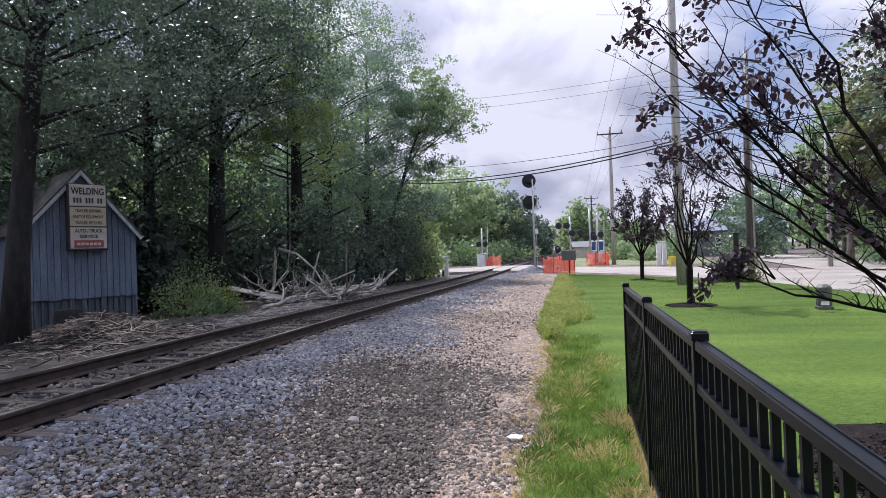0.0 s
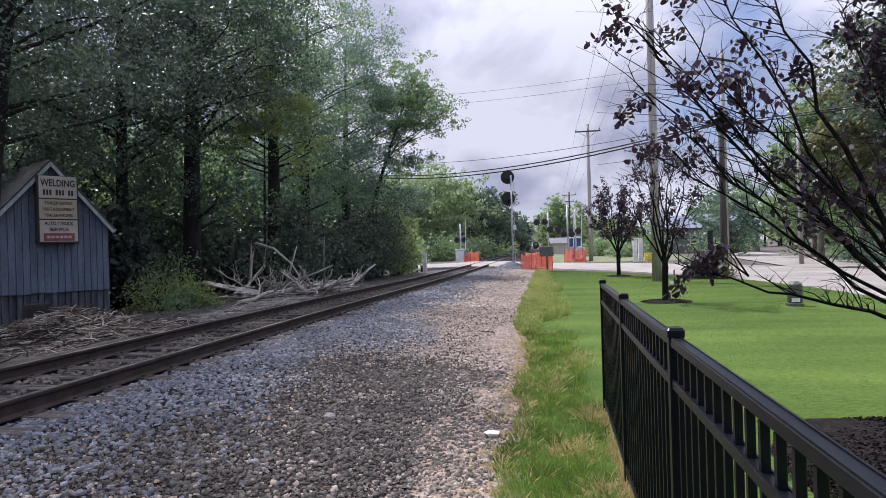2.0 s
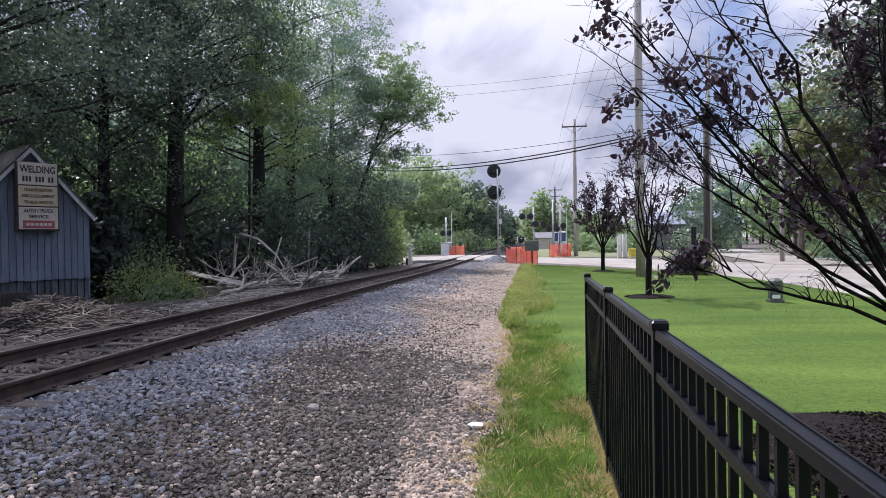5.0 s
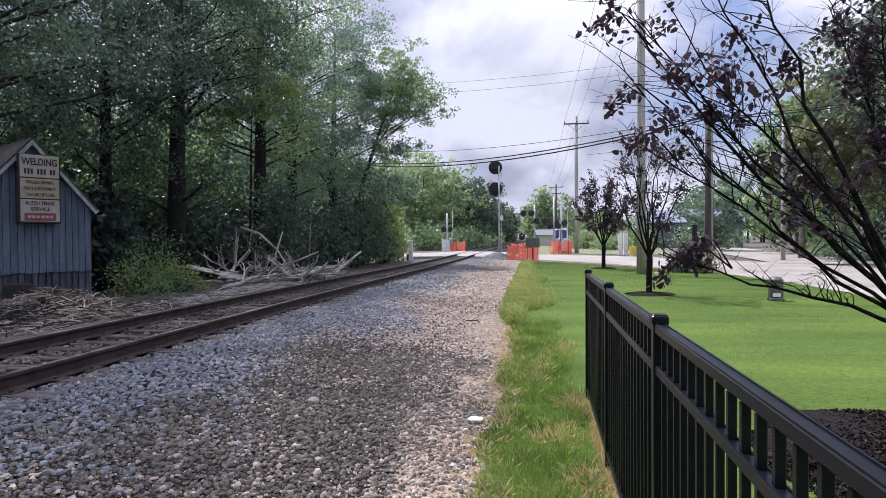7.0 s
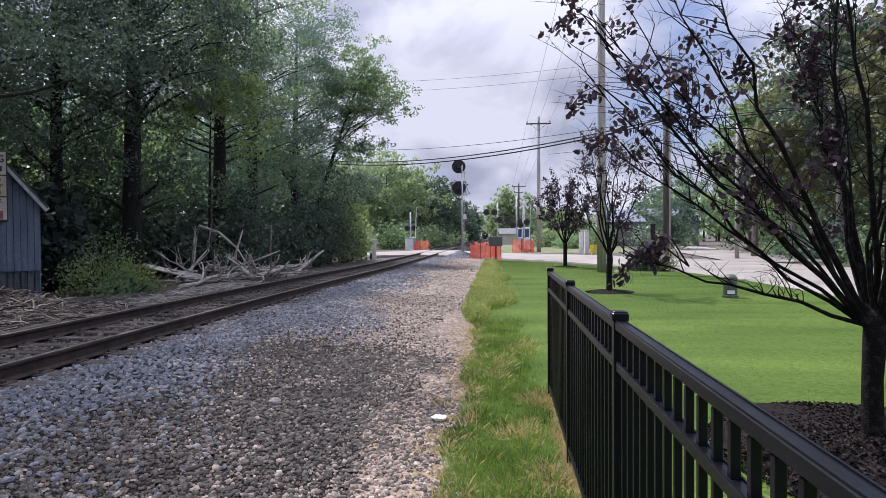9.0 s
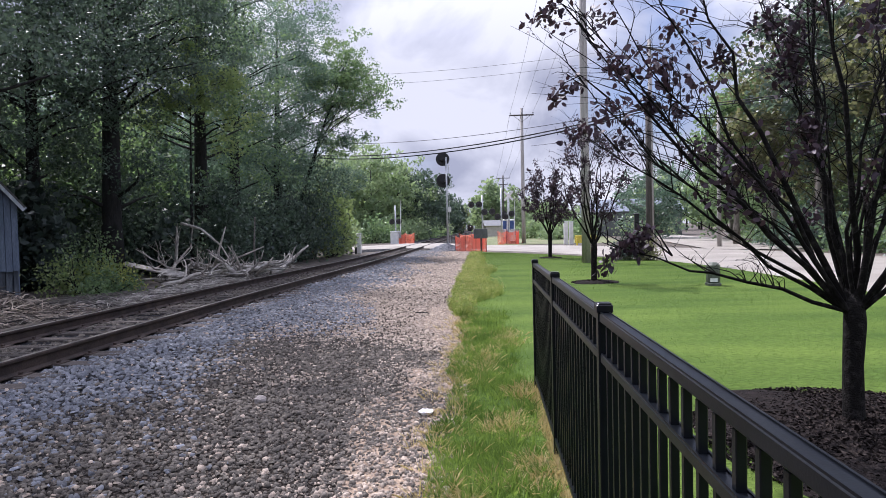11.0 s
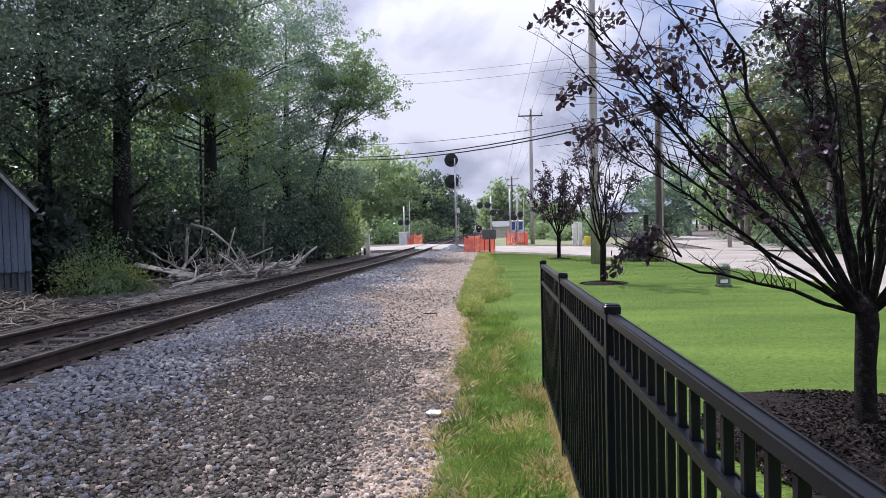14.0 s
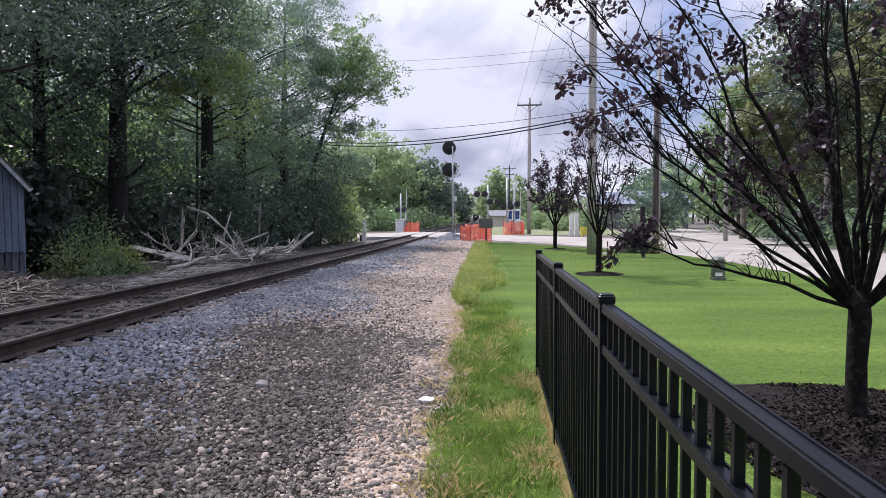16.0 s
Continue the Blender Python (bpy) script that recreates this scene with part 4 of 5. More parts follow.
for i, (x, y, h, r, low) in enumerate(RIGHT):
    tree("roadside_tree", (x, y), h * (1.2 if 12 < y < 50 and 2 < i < 20 else 1), r, low, 0.20, 0.29, 115 if i < 20 else 95, 64, (L_MAPLE, L_OAK, L_MAPLE)[i % 3] if i < 3 else (L_FAR_WARM if i % 3 == 0 else L_SHADE if i % 3 == 1 else L_MAPLE), M_PALE_BARK, "slender pale-barked tree on the far side of the road", 140 + i, (0, 0), 1.1, group="trees along the road")
for i, (x, y, h, r) in enumerate([(18.6, 27, 2.2, 1.8), (18.4, 31.5, 2.0, 1.7), (18.8, 36, 2.4, 1.9), (18.5, 22.5, 2.0, 1.7), (20, 41, 2.6, 2), (21.5, 47, 2.8, 2.2), (18.6, 18, 2.0, 1.7)]):
    shrub("roadside_bush", (x, y), h, r, 0.2, 1500, L_MAPLE if i % 2 else L_OAK, "leafy green bush along the road", 170 + i)


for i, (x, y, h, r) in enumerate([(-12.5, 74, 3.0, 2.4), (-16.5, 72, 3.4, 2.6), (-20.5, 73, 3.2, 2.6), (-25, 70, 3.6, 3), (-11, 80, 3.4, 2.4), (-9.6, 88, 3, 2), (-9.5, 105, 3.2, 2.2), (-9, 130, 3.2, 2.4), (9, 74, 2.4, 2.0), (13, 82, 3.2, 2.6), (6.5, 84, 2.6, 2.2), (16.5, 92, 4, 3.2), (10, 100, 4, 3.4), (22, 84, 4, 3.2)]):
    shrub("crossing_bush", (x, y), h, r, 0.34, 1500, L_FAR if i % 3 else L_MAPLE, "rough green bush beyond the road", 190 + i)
shrub("evergreen_bush", (6.55, 28.4), 1.5, 0.62, 0.09, 2600, L_DARK, "dark rounded evergreen bush beside the stub pole", 230)
shrub("flowering_bush", (7.35, 27.9), 1.1, 0.55, 0.09, 1100, L_FAR_WARM, "loose pale bush at the lawn's corner", 231)

# ---- plum trees on the lawn ----
def plum(at, trunk_r, fork, limbs, twigs, leaf, per, label, seed, leafy=0.55, sprays=()):
    """A purple-leaved plum: a short trunk, spreading limbs, many twigs, leaves in tufts near the ends."""
    rnd, g = random.Random(seed), np.random.default_rng(seed)
    t = thing("plum_tree", (at[0], at[1], 0.0), label, "tree", "purple plum trees")
    wood = Builder()
    wood.tube([(0.02, 0, -0.03), (0, 0, 0.08), (0, 0.01, fork * 0.5), (0.01, 0, fork * 0.85), (0, 0, fork + 0.12)], trunk_r * np.array((1.25, 1.02, 0.94, 1.05, 0.8)), 10)
    ends, full = [], leafy
    for (dx, dy, z, r) in limbs:
        leafy = full * (0.15 if z < 1.8 else 1.0)
        line = bend((dx * 0.03, dy * 0.03, fork - 0.05), (dx, dy, z), rnd, 9, 0.032)
        wood.tube(line, r * 0.78 * trunk_r * np.linspace(1, 0.14, 9) ** 0.9, 7, False)
        length = float(np.linalg.norm(np.array((dx, dy, z - fork))))
        for _ in range(twigs):
            s = rnd.uniform(0.22, 1.0)
            a = np.array([np.interp(s, np.linspace(0, 1, 9), line[:, j]) for j in range(3)])
            out = np.array((dx, dy, 0)) / (np.hypot(dx, dy) + 1e-6)
            e = a + length * rnd.uniform(0.10, 0.27) * (out * rnd.uniform(0.1, 0.9) + np.array((rnd.gauss(0, 0.32), rnd.gauss(0, 0.32), rnd.uniform(0.1, 0.9))))
            tw = bend(a, e, rnd, 5, 0.2)
            bears = rnd.random() < leafy * (0.35 + 0.65 * s) * 1.25
            wood.tube(tw, trunk_r * np.linspace(0.068, 0.016, 5), 4, False)
            for _ in range(3):
                s2 = rnd.uniform(0.3, 0.9)
                b = np.array([np.interp(s2, np.linspace(0, 1, 5), tw[:, j]) for j in range(3)])
                f = b + length * rnd.uniform(0.03, 0.085) * np.array((rnd.gauss(0, 0.5), rnd.gauss(0, 0.5), rnd.uniform(0.1, 1.0)))
                wood.tube([b, (b + f) / 2, f], trunk_r * np.array((0.028, 0.020, 0.009)), 3, False)
                if bears and rnd.random() < 0.85:
                    ends.append((b, f))
            if bears:
                ends.append((tw[2], tw[4]))
    for line in sprays:
        q = np.array(line, float)
        wood.tube(q, trunk_r * np.linspace(0.11, 0.02, len(q)), 5, False)
        ends += [(a, b) for a, b in zip(q[1:-1], q[2:])] * 2
    part("trunk", wood, M_PLUM_BARK, t, "dark bark with pale lichen", smooth=True)
    pos = []
    for a, b in ends:
        k = g.poisson(per)
        s = g.random((k, 1))
        pos.append(a + (b - a) * s + g.normal(0, leaf * 0.6, (k, 3)) - np.array((0, 0, leaf * 0.6)))
    part("crown", quads("crown", broad_leaves(np.concatenate(pos), leaf, g)), L_PLUM, t, "sparse dark purple leaves")
    return t


NEAR_LIMBS = [(-1.85, 0.25, 1.46, 0.30), (-1.95, 0.3, 3.15, 0.42), (-1.7, -0.5, 2.75, 0.36), (-1.0, 0.4, 3.6, 0.5), (-0.55, -0.3, 3.9, 0.46), (0.0, 0.5, 4.1, 0.5), (0.6, -0.2, 4.0, 0.46),
              (1.2, 0.4, 3.6, 0.42), (1.9, 0.0, 2.9, 0.4), (-0.3, 0.9, 3.6, 0.36), (0.4, -0.9, 3.3, 0.36), (-1.3, 0.8, 2.6, 0.3), (1.3, -0.7, 2.6, 0.34), (-1.9, 0.5, 2.35, 0.3)]
NEAR_LIMBS += [(-2.05, 0.2, 3.4, 0.32), (-2.05, 0.1, 2.8, 0.28), (-1.55, 0.1, 3.7, 0.34)]
rnd = random.Random(71)
NEAR_LIMBS += [(-0.3 + 2.1 * (i + rnd.random()) / 9, rnd.uniform(-0.9, 0.9), rnd.uniform(3.3, 4.8), rnd.uniform(0.2, 0.34)) for i in range(9)]
SPRAYS = [[(-1.30, 0.2, 1.34), (-1.48, 0.25, 1.50), (-1.64, 0.22, 1.50), (-1.78, 0.2, 1.38), (-1.88, 0.2, 1.24)], [(-1.30, 0.2, 1.34), (-1.42, 0.25, 1.56), (-1.52, 0.28, 1.58), (-1.60, 0.3, 1.46)],
          [(-1.7, 0.25, 2.2), (-1.9, 0.2, 2.42), (-2.03, 0.15, 2.40), (-2.14, 0.12, 2.3)], [(-1.8, 0.1, 2.6), (-2.03, 0.1, 2.8), (-2.16, 0.08, 2.74), (-2.26, 0.05, 2.62)],
          [(-1.9, 0.2, 3.1), (-2.15, 0.2, 3.40), (-2.28, 0.18, 3.38), (-2.40, 0.16, 3.27)]]
plum((2.86, 5.1), 0.077, 0.95, NEAR_LIMBS, 25, 0.064, 15, "purple-leaved plum tree with sparse leaves in a mulch bed", 7, 0.15, SPRAYS)
MID_LIMBS = [(math.cos(a) * q, math.sin(a) * q, z, 0.42) for a, q, z in ((0.2, 0.9, 3.9), (1.3, 0.8, 4.2), (2.3, 1.0, 3.8), (3.1, 1.1, 3.3), (3.9, 0.8, 4.1), (4.8, 0.9, 3.7), (5.6, 1.1, 3.4), (0.9, 0.3, 4.5), (3.4, 0.25, 4.5), (5.1, 0.4, 4.3))]
plum((3.13, 17.64), 0.085, 1.1, MID_LIMBS, 26, 0.075, 8, "young purple plum tree with upright bare twigs", 8, 0.30)
FAR_LIMBS = [(math.cos(a) * q, math.sin(a) * q, z, 0.42) for a, q, z in ((0.3, 1.3, 3.4), (1.3, 1.1, 4.0), (2.2, 1.3, 3.6), (3.0, 1.4, 3.2), (3.9, 1.1, 3.9), (4.8, 1.2, 3.5), (5.7, 1.4, 3.3), (0.9, 0.4, 4.4), (3.4, 0.4, 4.5), (5.1, 0.7, 4.2))]
plum((3.42, 31.4), 0.10, 1.2, FAR_LIMBS, 24, 0.11, 8, "rounded purple plum tree further down the lawn", 9, 0.7)


def mulch_ring(at, rx, ry, label, seed, n):
    g = np.random.default_rng(seed)
    t = thing("mulch_bed", (at[0], at[1], 0), label, "mulch bed")
    k = 40
    a = np.arange(k) * 2 * np.pi / k
    wob = 1 + 0.08 * np.sin(a * 3 + seed) + 0.05 * np.sin(a * 7)
    v = [(0, 0, 0.07)] + [(math.cos(q) * rx * w * f, math.sin(q) * ry * w * f, z) for f, z in ((0.55, 0.06), (0.9, 0.035), (1.0, 0.0)) for q, w in zip(a, wob)]
    f = [(0, 1 + i, 1 + (i + 1) % k) for i in range(k)] + [(1 + j * k + i, 1 + j * k + k + i, 1 + j * k + k + (i + 1) % k, 1 + j * k + (i + 1) % k) for j in range(2) for i in range(k)]
    part("mound", Builder().add(v, f), M_MULCH, t, smooth=True)
    r = np.sqrt(g.random(n)) * 1.0
    q = g.uniform(0, 6.28, n)
    pos = np.stack((np.cos(q) * rx * r, np.sin(q) * ry * r, 0.075 - 0.06 * r ** 2), -1)
    tagged(part("bark_litter", quads("bark_litter", leaf_quads(pos, 0.040, g, 0.9)), M_CHIP, t), kind="stuff")
    return t


mulch_ring((2.95, 4.75), 1.35, 1.45, "dark bark mulch round the plum tree's foot", 1, 15000)
mulch_ring((3.13, 17.6), 0.66, 0.55, "dark mulch ring round a young plum tree", 2, 700)
mulch_ring((3.42, 31.4), 0.6, 0.5, "dark mulch ring round a plum tree", 3, 300)

# ---- utility poles and wires ----
def pole(at, h, r, material, label, arms=(), lean=0.0, arm_turn=0.0):
    t = thing("utility_pole", (at[0], at[1], float(ground_z(*at)) - 0.05), label, "utility pole")
    part("shaft", Builder().tube([(lean * s, 0, h * s) for s in (0, 0.3, 0.6, 1.0)], r * np.array((1.0, 0.93, 0.84, 0.72)), 14), material, t, smooth=True)
    for z, w in arms:
        m = pose(0, 0, 0, 0, 0, arm_turn)
        arm = part("crossarm", Builder().box((lean * z / h, -r, z), (w, 0.10, 0.12), m, 0.01), M_POLE_DARK, t)
        d = np.array(m @ Vector((1, 0, 0)))
        for s in (-1, 1):
            part("brace", Builder().tube([(0, -r, z - 0.65), tuple(d * s * w * 0.33 + np.array((0, -r, z - 0.06)))], 0.018, 5), M_POLE_DARK, t)
        for s in (-0.46, 0.0, 0.46):
            c = d * s * w + np.array((lean * z / h, -r, z + 0.06))
            part("insulator", Builder().lathe([(0.02, 0), (0.02, 0.08), (0.055, 0.10), (0.05, 0.16), (0.03, 0.22)], tuple(c), n=8), M_GREYBOX, arm)
    return t


pole((4.48, 27.0), 15.0, 0.19, M_POLE, "tall weathered grey wooden utility pole on the lawn")
pole((7.68, 29.0), 7.0, 0.155, M_POLE_DARK, "short dark creosoted guy stub pole beside the road")
pole((10.75, 40.0), 13.2, 0.16, M_POLE, "grey wooden utility pole with a crossarm", [(12.6, 2.4)], arm_turn=35)
pole((4.05, 60.0), 13.0, 0.20, M_POLE, "grey wooden utility pole beside the level crossing", [(12.3, 2.35)])
pole((3.95, 110.0), 10.8, 0.17, M_POLE_DARK, "distant wooden utility pole", [(10.3, 2.4), (9.2, 1.6)])
pole((15.3, 41.0), 8.8, 0.13, M_POLE, "slim pale wooden pole on the far side of the road")


def cable(a, b, sag, r, material, label):
    t = np.linspace(0, 1, 24)[:, None]
    a, b = np.array(a, float), np.array(b, float)
    p = a + (b - a) * t
    p[:, 2] -= sag * 4 * (t * (1 - t))[:, 0]
    return tagged(part("overhead_cable", Builder().tube(p, r, 5), material, smooth=True), label, "cable", "overhead cables")


for dz, sg in ((0.0, 0.0), (-0.10, 0.12)):
    cable((7.68, 28.8, 6.85 + dz), (-22, 56, 9.75 + dz), 1.55 + sg, 0.035, M_WIRE, "thick black bundled cable over the track")
    cable((7.68, 28.8, 6.75 + dz), (30, 8, 8.5 + dz), 1.0, 0.022, M_WIRE, "black cable running along the road")
cable((7.68, 29.0, 6.9), (-24, 64, 12.0), 1.3, 0.016, M_WIRE, "thin dark overhead wire")
cable((10.75, 40, 12.8), (-30, 62, 18.4), 1.2, 0.012, M_THIN, "thin pale overhead wire")
cable((10.75, 40, 12.2), (-30, 62, 17.4), 1.2, 0.012, M_THIN, "thin pale overhead wire")
for s in (-0.46, 0, 0.46):
    cable((4.05 + s * 2.35, 60, 12.6), (4.48 + s * 2.35, 27, 14.9), 0.5, 0.010, M_THIN, "thin pale wire between the poles")
    cable((4.05 + s * 2.35, 60, 12.6), (3.95 + s * 2.4, 110, 10.6), 0.5, 0.012, M_THIN, "thin pale wire between the poles")


# ---- railway signal ----
def railway_signal(at):
    t = thing("railway_signal", (at[0], at[1], float(ground_z(*at))), "two-headed railway signal on a galvanised mast", "railway signal")
    part("base", Builder().box((0, 0, 0.06), (0.55, 0.55, 0.16), None, 0.03), M_CONCRETE, t)
    part("mast", Builder().tube([(0, 0, 0.1), (0, 0, 3.0), (0, 0, 6.55)], (0.075, 0.065, 0.055), 12), M_GALV, t, smooth=True)
    part("ladder", Builder().tube([(-0.02, 0.22, 0.2), (-0.02, 0.22, 6.3)], 0.012, 5).tube([(0.15, 0.22, 0.2), (0.15, 0.22, 6.3)], 0.012, 5), M_GALV, t)
    for z in np.arange(0.5, 6.2, 0.32):
        part("rung", Builder().tube([(-0.02, 0.22, z), (0.15, 0.22, z)], 0.008, 4), M_GALV, t)
    for z in (6.43, 4.93):
        head = part("signal_head", Builder().lathe([(0.01, -0.02), (0.47, -0.02), (0.48, 0.0), (0.47, 0.03), (0.2, 0.05), (0.17, 0.38), (0.05, 0.40)], (-0.24, 0.02, z), "y", 32), M_SIGNAL, t, "round matt black signal background")
        part("hood", Builder().lathe([(0.13, -0.30), (0.14, -0.30), (0.15, -0.02), (0.13, -0.02)], (-0.24, 0.02, z), "y", 20), M_SIGNAL, head)
        part("lens", Builder().lathe([(0.02, -0.05), (0.105, -0.03), (0.11, -0.015)], (-0.24, 0.02, z), "y", 16), M_LENS, head)
        part("bracket", Builder().tube([(0.0, 0, z - 0.42), (0.25, 0.02, z - 0.42), (0.25, 0.02, z - 0.55), (0.0, 0, z - 0.55)], 0.02, 5), M_GALV, t)
    part("number_plate", Builder().box((0.18, -0.06, 2.9), (0.22, 0.02, 0.34)), M_WHITE, t)
    return t


railway_signal((-2.38, 43.5))
heap = part("stone_mound", Builder().lathe([(0.95, -0.05), (0.85, 0.05), (0.6, 0.22), (0.3, 0.34), (0.05, 0.38)], (-2.45, 43.5, float(ground_z(-2.45, 43.5))), n=18), M_STONE_DARK, smooth=True)
tagged(heap, "low heap of dark stone round the signal's foot", "stone heap")
stones("stone_heap", 2600, (-3.7, -1.2), (42.3, 44.7), 0.085, M_STONE_NEW, "heap of grey stones at the signal's foot", 21,
       lambda x, y, r: np.hypot(x + 2.45, y - 43.5) < 1.15, 1.0, lambda x, y: 0.48 * np.clip(1 - np.hypot(x + 2.45, y - 43.5) / 1.15, 0, 1))


# ---- grey sign back on a dark post ----
cab = thing("sign_board", (-0.06, 38.6, 0), "grey metal sign seen from behind on a dark post", "sign")
part("post", Builder().box((0.02, 0.05, 0.7), (0.09, 0.07, 1.5), None, 0.01), M_POLE_DARK, cab)
part("board", Builder().box((0, 0, 1.24), (0.86, 0.05, 0.60), None, 0.012), M_GREYBOX, cab)


# ---- orange safety netting ----
def netting(at, line, h, label, seed):
    rnd = random.Random(seed)
    t = thing("safety_netting", (at[0], at[1], float(ground_z(*at))), label, "safety netting")
    p = np.array(line, float)
    for q in p:
        part("stake", Builder().tube([(q[0], q[1], -0.05), (q[0] + rnd.uniform(-0.04, 0.04), q[1], h + 0.15)], 0.018, 5), M_RED, t)
    b = Builder()
    for a, c in zip(p[:-1], p[1:]):
        n = max(4, int(np.linalg.norm(c - a) / 0.10))
        tops = h - 0.16 * np.sin(np.linspace(0, np.pi, n + 1)) * rnd.uniform(0.3, 1.4)
        q = a + (c - a) * np.linspace(0, 1, n + 1)[:, None]
        lean = [0.05 * math.sin(i * 0.9) for i in range(n + 1)]
        for i in range(n + 1):
            b.box((q[i, 0], q[i, 1] + lean[i], tops[i] / 2), (0.050, 0.008, tops[i]))
        rows = 11
        for k in range(rows + 1):
            zz = tops * k / rows
            for i in range(n):
                b.add([(q[i, 0], q[i, 1] + lean[i], zz[i] - 0.024), (q[i + 1, 0], q[i + 1, 1] + lean[i + 1], zz[i + 1] - 0.024), (q[i + 1, 0], q[i + 1, 1] + lean[i + 1], zz[i + 1] + 0.024), (q[i, 0], q[i, 1] + lean[i], zz[i] + 0.024)], [(0, 1, 2, 3)])
    part("net", b, M_ORANGE, t, "sagging orange plastic mesh")
    return t


netting((-1.8, 42.6), [(0, 0), (0.7, -0.6), (1.4, -1.0), (2.1, -1.4)], 1.05, "bright orange safety netting by the signal", 1)
netting((-1.6, 45.5), [(0, 0), (0.9, 0.3), (1.9, 0.4)], 1.1, "bright orange safety netting behind the first run", 4)
netting((1.5, 58.0), [(0, 0), (0.8, 0.4), (1.7, 0.1), (2.0, 1.0)], 1.25, "bright orange safety netting beside the crossing", 2)
netting((-8.8, 65.0), [(0, 0), (0.8, -0.6), (1.7, -0.2)], 1.15, "bright orange safety netting by the relay case", 3)


# ---- crossing equipment ----
def flasher_pair(t, x, y, z, w=0.36, turn=0):
    arm = part("flasher_arm", Builder().tube([(x - w, y, z), (x + w, y, z)], 0.03, 6), M_GALV, t)
    for s in (-1, 1):
        f = part("flasher", Builder().lathe([(0.01, -0.05), (0.29, -0.05), (0.30, -0.02), (0.28, 0.0), (0.12, 0.03), (0.10, 0.18), (0.03, 0.2)], (x + s * w, y - 0.08, z), "y", 20), M_SIGNAL, arm)
        part("lens", Builder().lathe([(0.02, -0.09), (0.12, -0.075), (0.13, -0.05)], (x + s * w, y - 0.08, z), "y", 14), M_LENS, f)


def crossing_mast(at, h, label, pairs, gate=True, buck=True):
    t = thing("crossing_signal", (at[0], at[1], float(ground_z(*at))), label, "crossing signal")
    part("mast", Builder().tube([(0, 0, 0), (0, 0, h)], 0.075, 10), M_GALV, t, smooth=True)
    part("foot", Builder().box((0, 0, 0.12), (0.5, 0.5, 0.26), None, 0.03), M_CONCRETE, t)
    for x, y, z in pairs:
        flasher_pair(t, x, y, z)
    if buck:
        for s in (-1, 1):
            part("crossbuck_blade", Builder().box((0, -0.10 - 0.012 * s, h - 0.35), (1.2, 0.02, 0.2), pose(0, 0, 0, 0, 45 * s, 0)), M_WHITE, t)
    if gate:
        part("gate_machine", Builder().box((0.35, 0, 1.05), (0.4, 0.5, 0.75), None, 0.03), M_GALV, t)
        part("gate_arm", Builder().tube([(0.5, 0, 1.0), (0.62, 0.02, 4.6)], (0.06, 0.03), 6), M_WHITE, t)
    return t


crossing_mast((0.1, 57.5), 4.6, "crossing signal mast with round black flashers", [(-0.65, 0, 3.75), (0.55, -0.1, 3.05)], False, False)
crossing_mast((2.7, 61.0), 5.0, "crossing signal mast with crossbuck and raised white gate", [(-0.1, 0, 2.9)], True, True)
crossing_mast((1.9, 59.0), 5.3, "silver crossing gate mast with flashers", [(0.0, 0, 2.6)], True, False)
crossing_mast((-9.0, 64.5), 4.1, "crossing gate mast with raised white arm", [(0, 0.1, 2.4)], True, False)
case = thing("relay_case", (-9.05, 63.9, float(ground_z(-9.05, 63.9))), "white steel relay case beside the crossing", "relay case")
part("body", Builder().box((0, 0, 0.70), (0.8, 0.6, 1.25), None, 0.03), M_WHITE, case)
part("lid", Builder().box((0, 0, 1.36), (0.9, 0.7, 0.08), None, 0.02), M_GALV, case)
part("foot", Builder().box((0, 0, 0.05), (0.95, 0.75, 0.12), None, 0.02), M_CONCRETE, case)
mp = thing("marker_post", (-8.42, 42.1, float(ground_z(-8.42, 42.1))), "pale square marker post at the edge of the wood", "post")
part("post", Builder().box((0, 0, 0.65), (0.30, 0.25, 1.35), None, 0.03), M_WHITE, mp)
part("cap", Builder().box((0, 0, 1.34), (0.34, 0.29, 0.06), None, 0.01), M_GALV, mp)
for i in range(3):
    b = thing("bollard", (-9.1 + 0.28 * i, 41.2 + 0.2 * i, float(ground_z(-8.8, 41.3))), "short dark stump beside the marker post", "bollard", "bollards")
    part("stub", Builder().lathe([(0.07, -0.03), (0.075, 0.3), (0.07, 0.42), (0.03, 0.45)], n=9), M_SIGNAL, b)


# ---- shed ----
SHED = (-11.45, 14.8, 0.1)
shed = thing("shed", SHED, "weathered blue-grey board shed with a gable and a sign", "shed", turn=60)
HALF, EAVE, RIDGE, DEPTH = 1.36, 2.36, 3.95, 4.2


def gable_top(s):
    return EAVE + (RIDGE - EAVE) * (1 - abs(s + HALF) / HALF)


rnd = random.Random(9)
n = 18
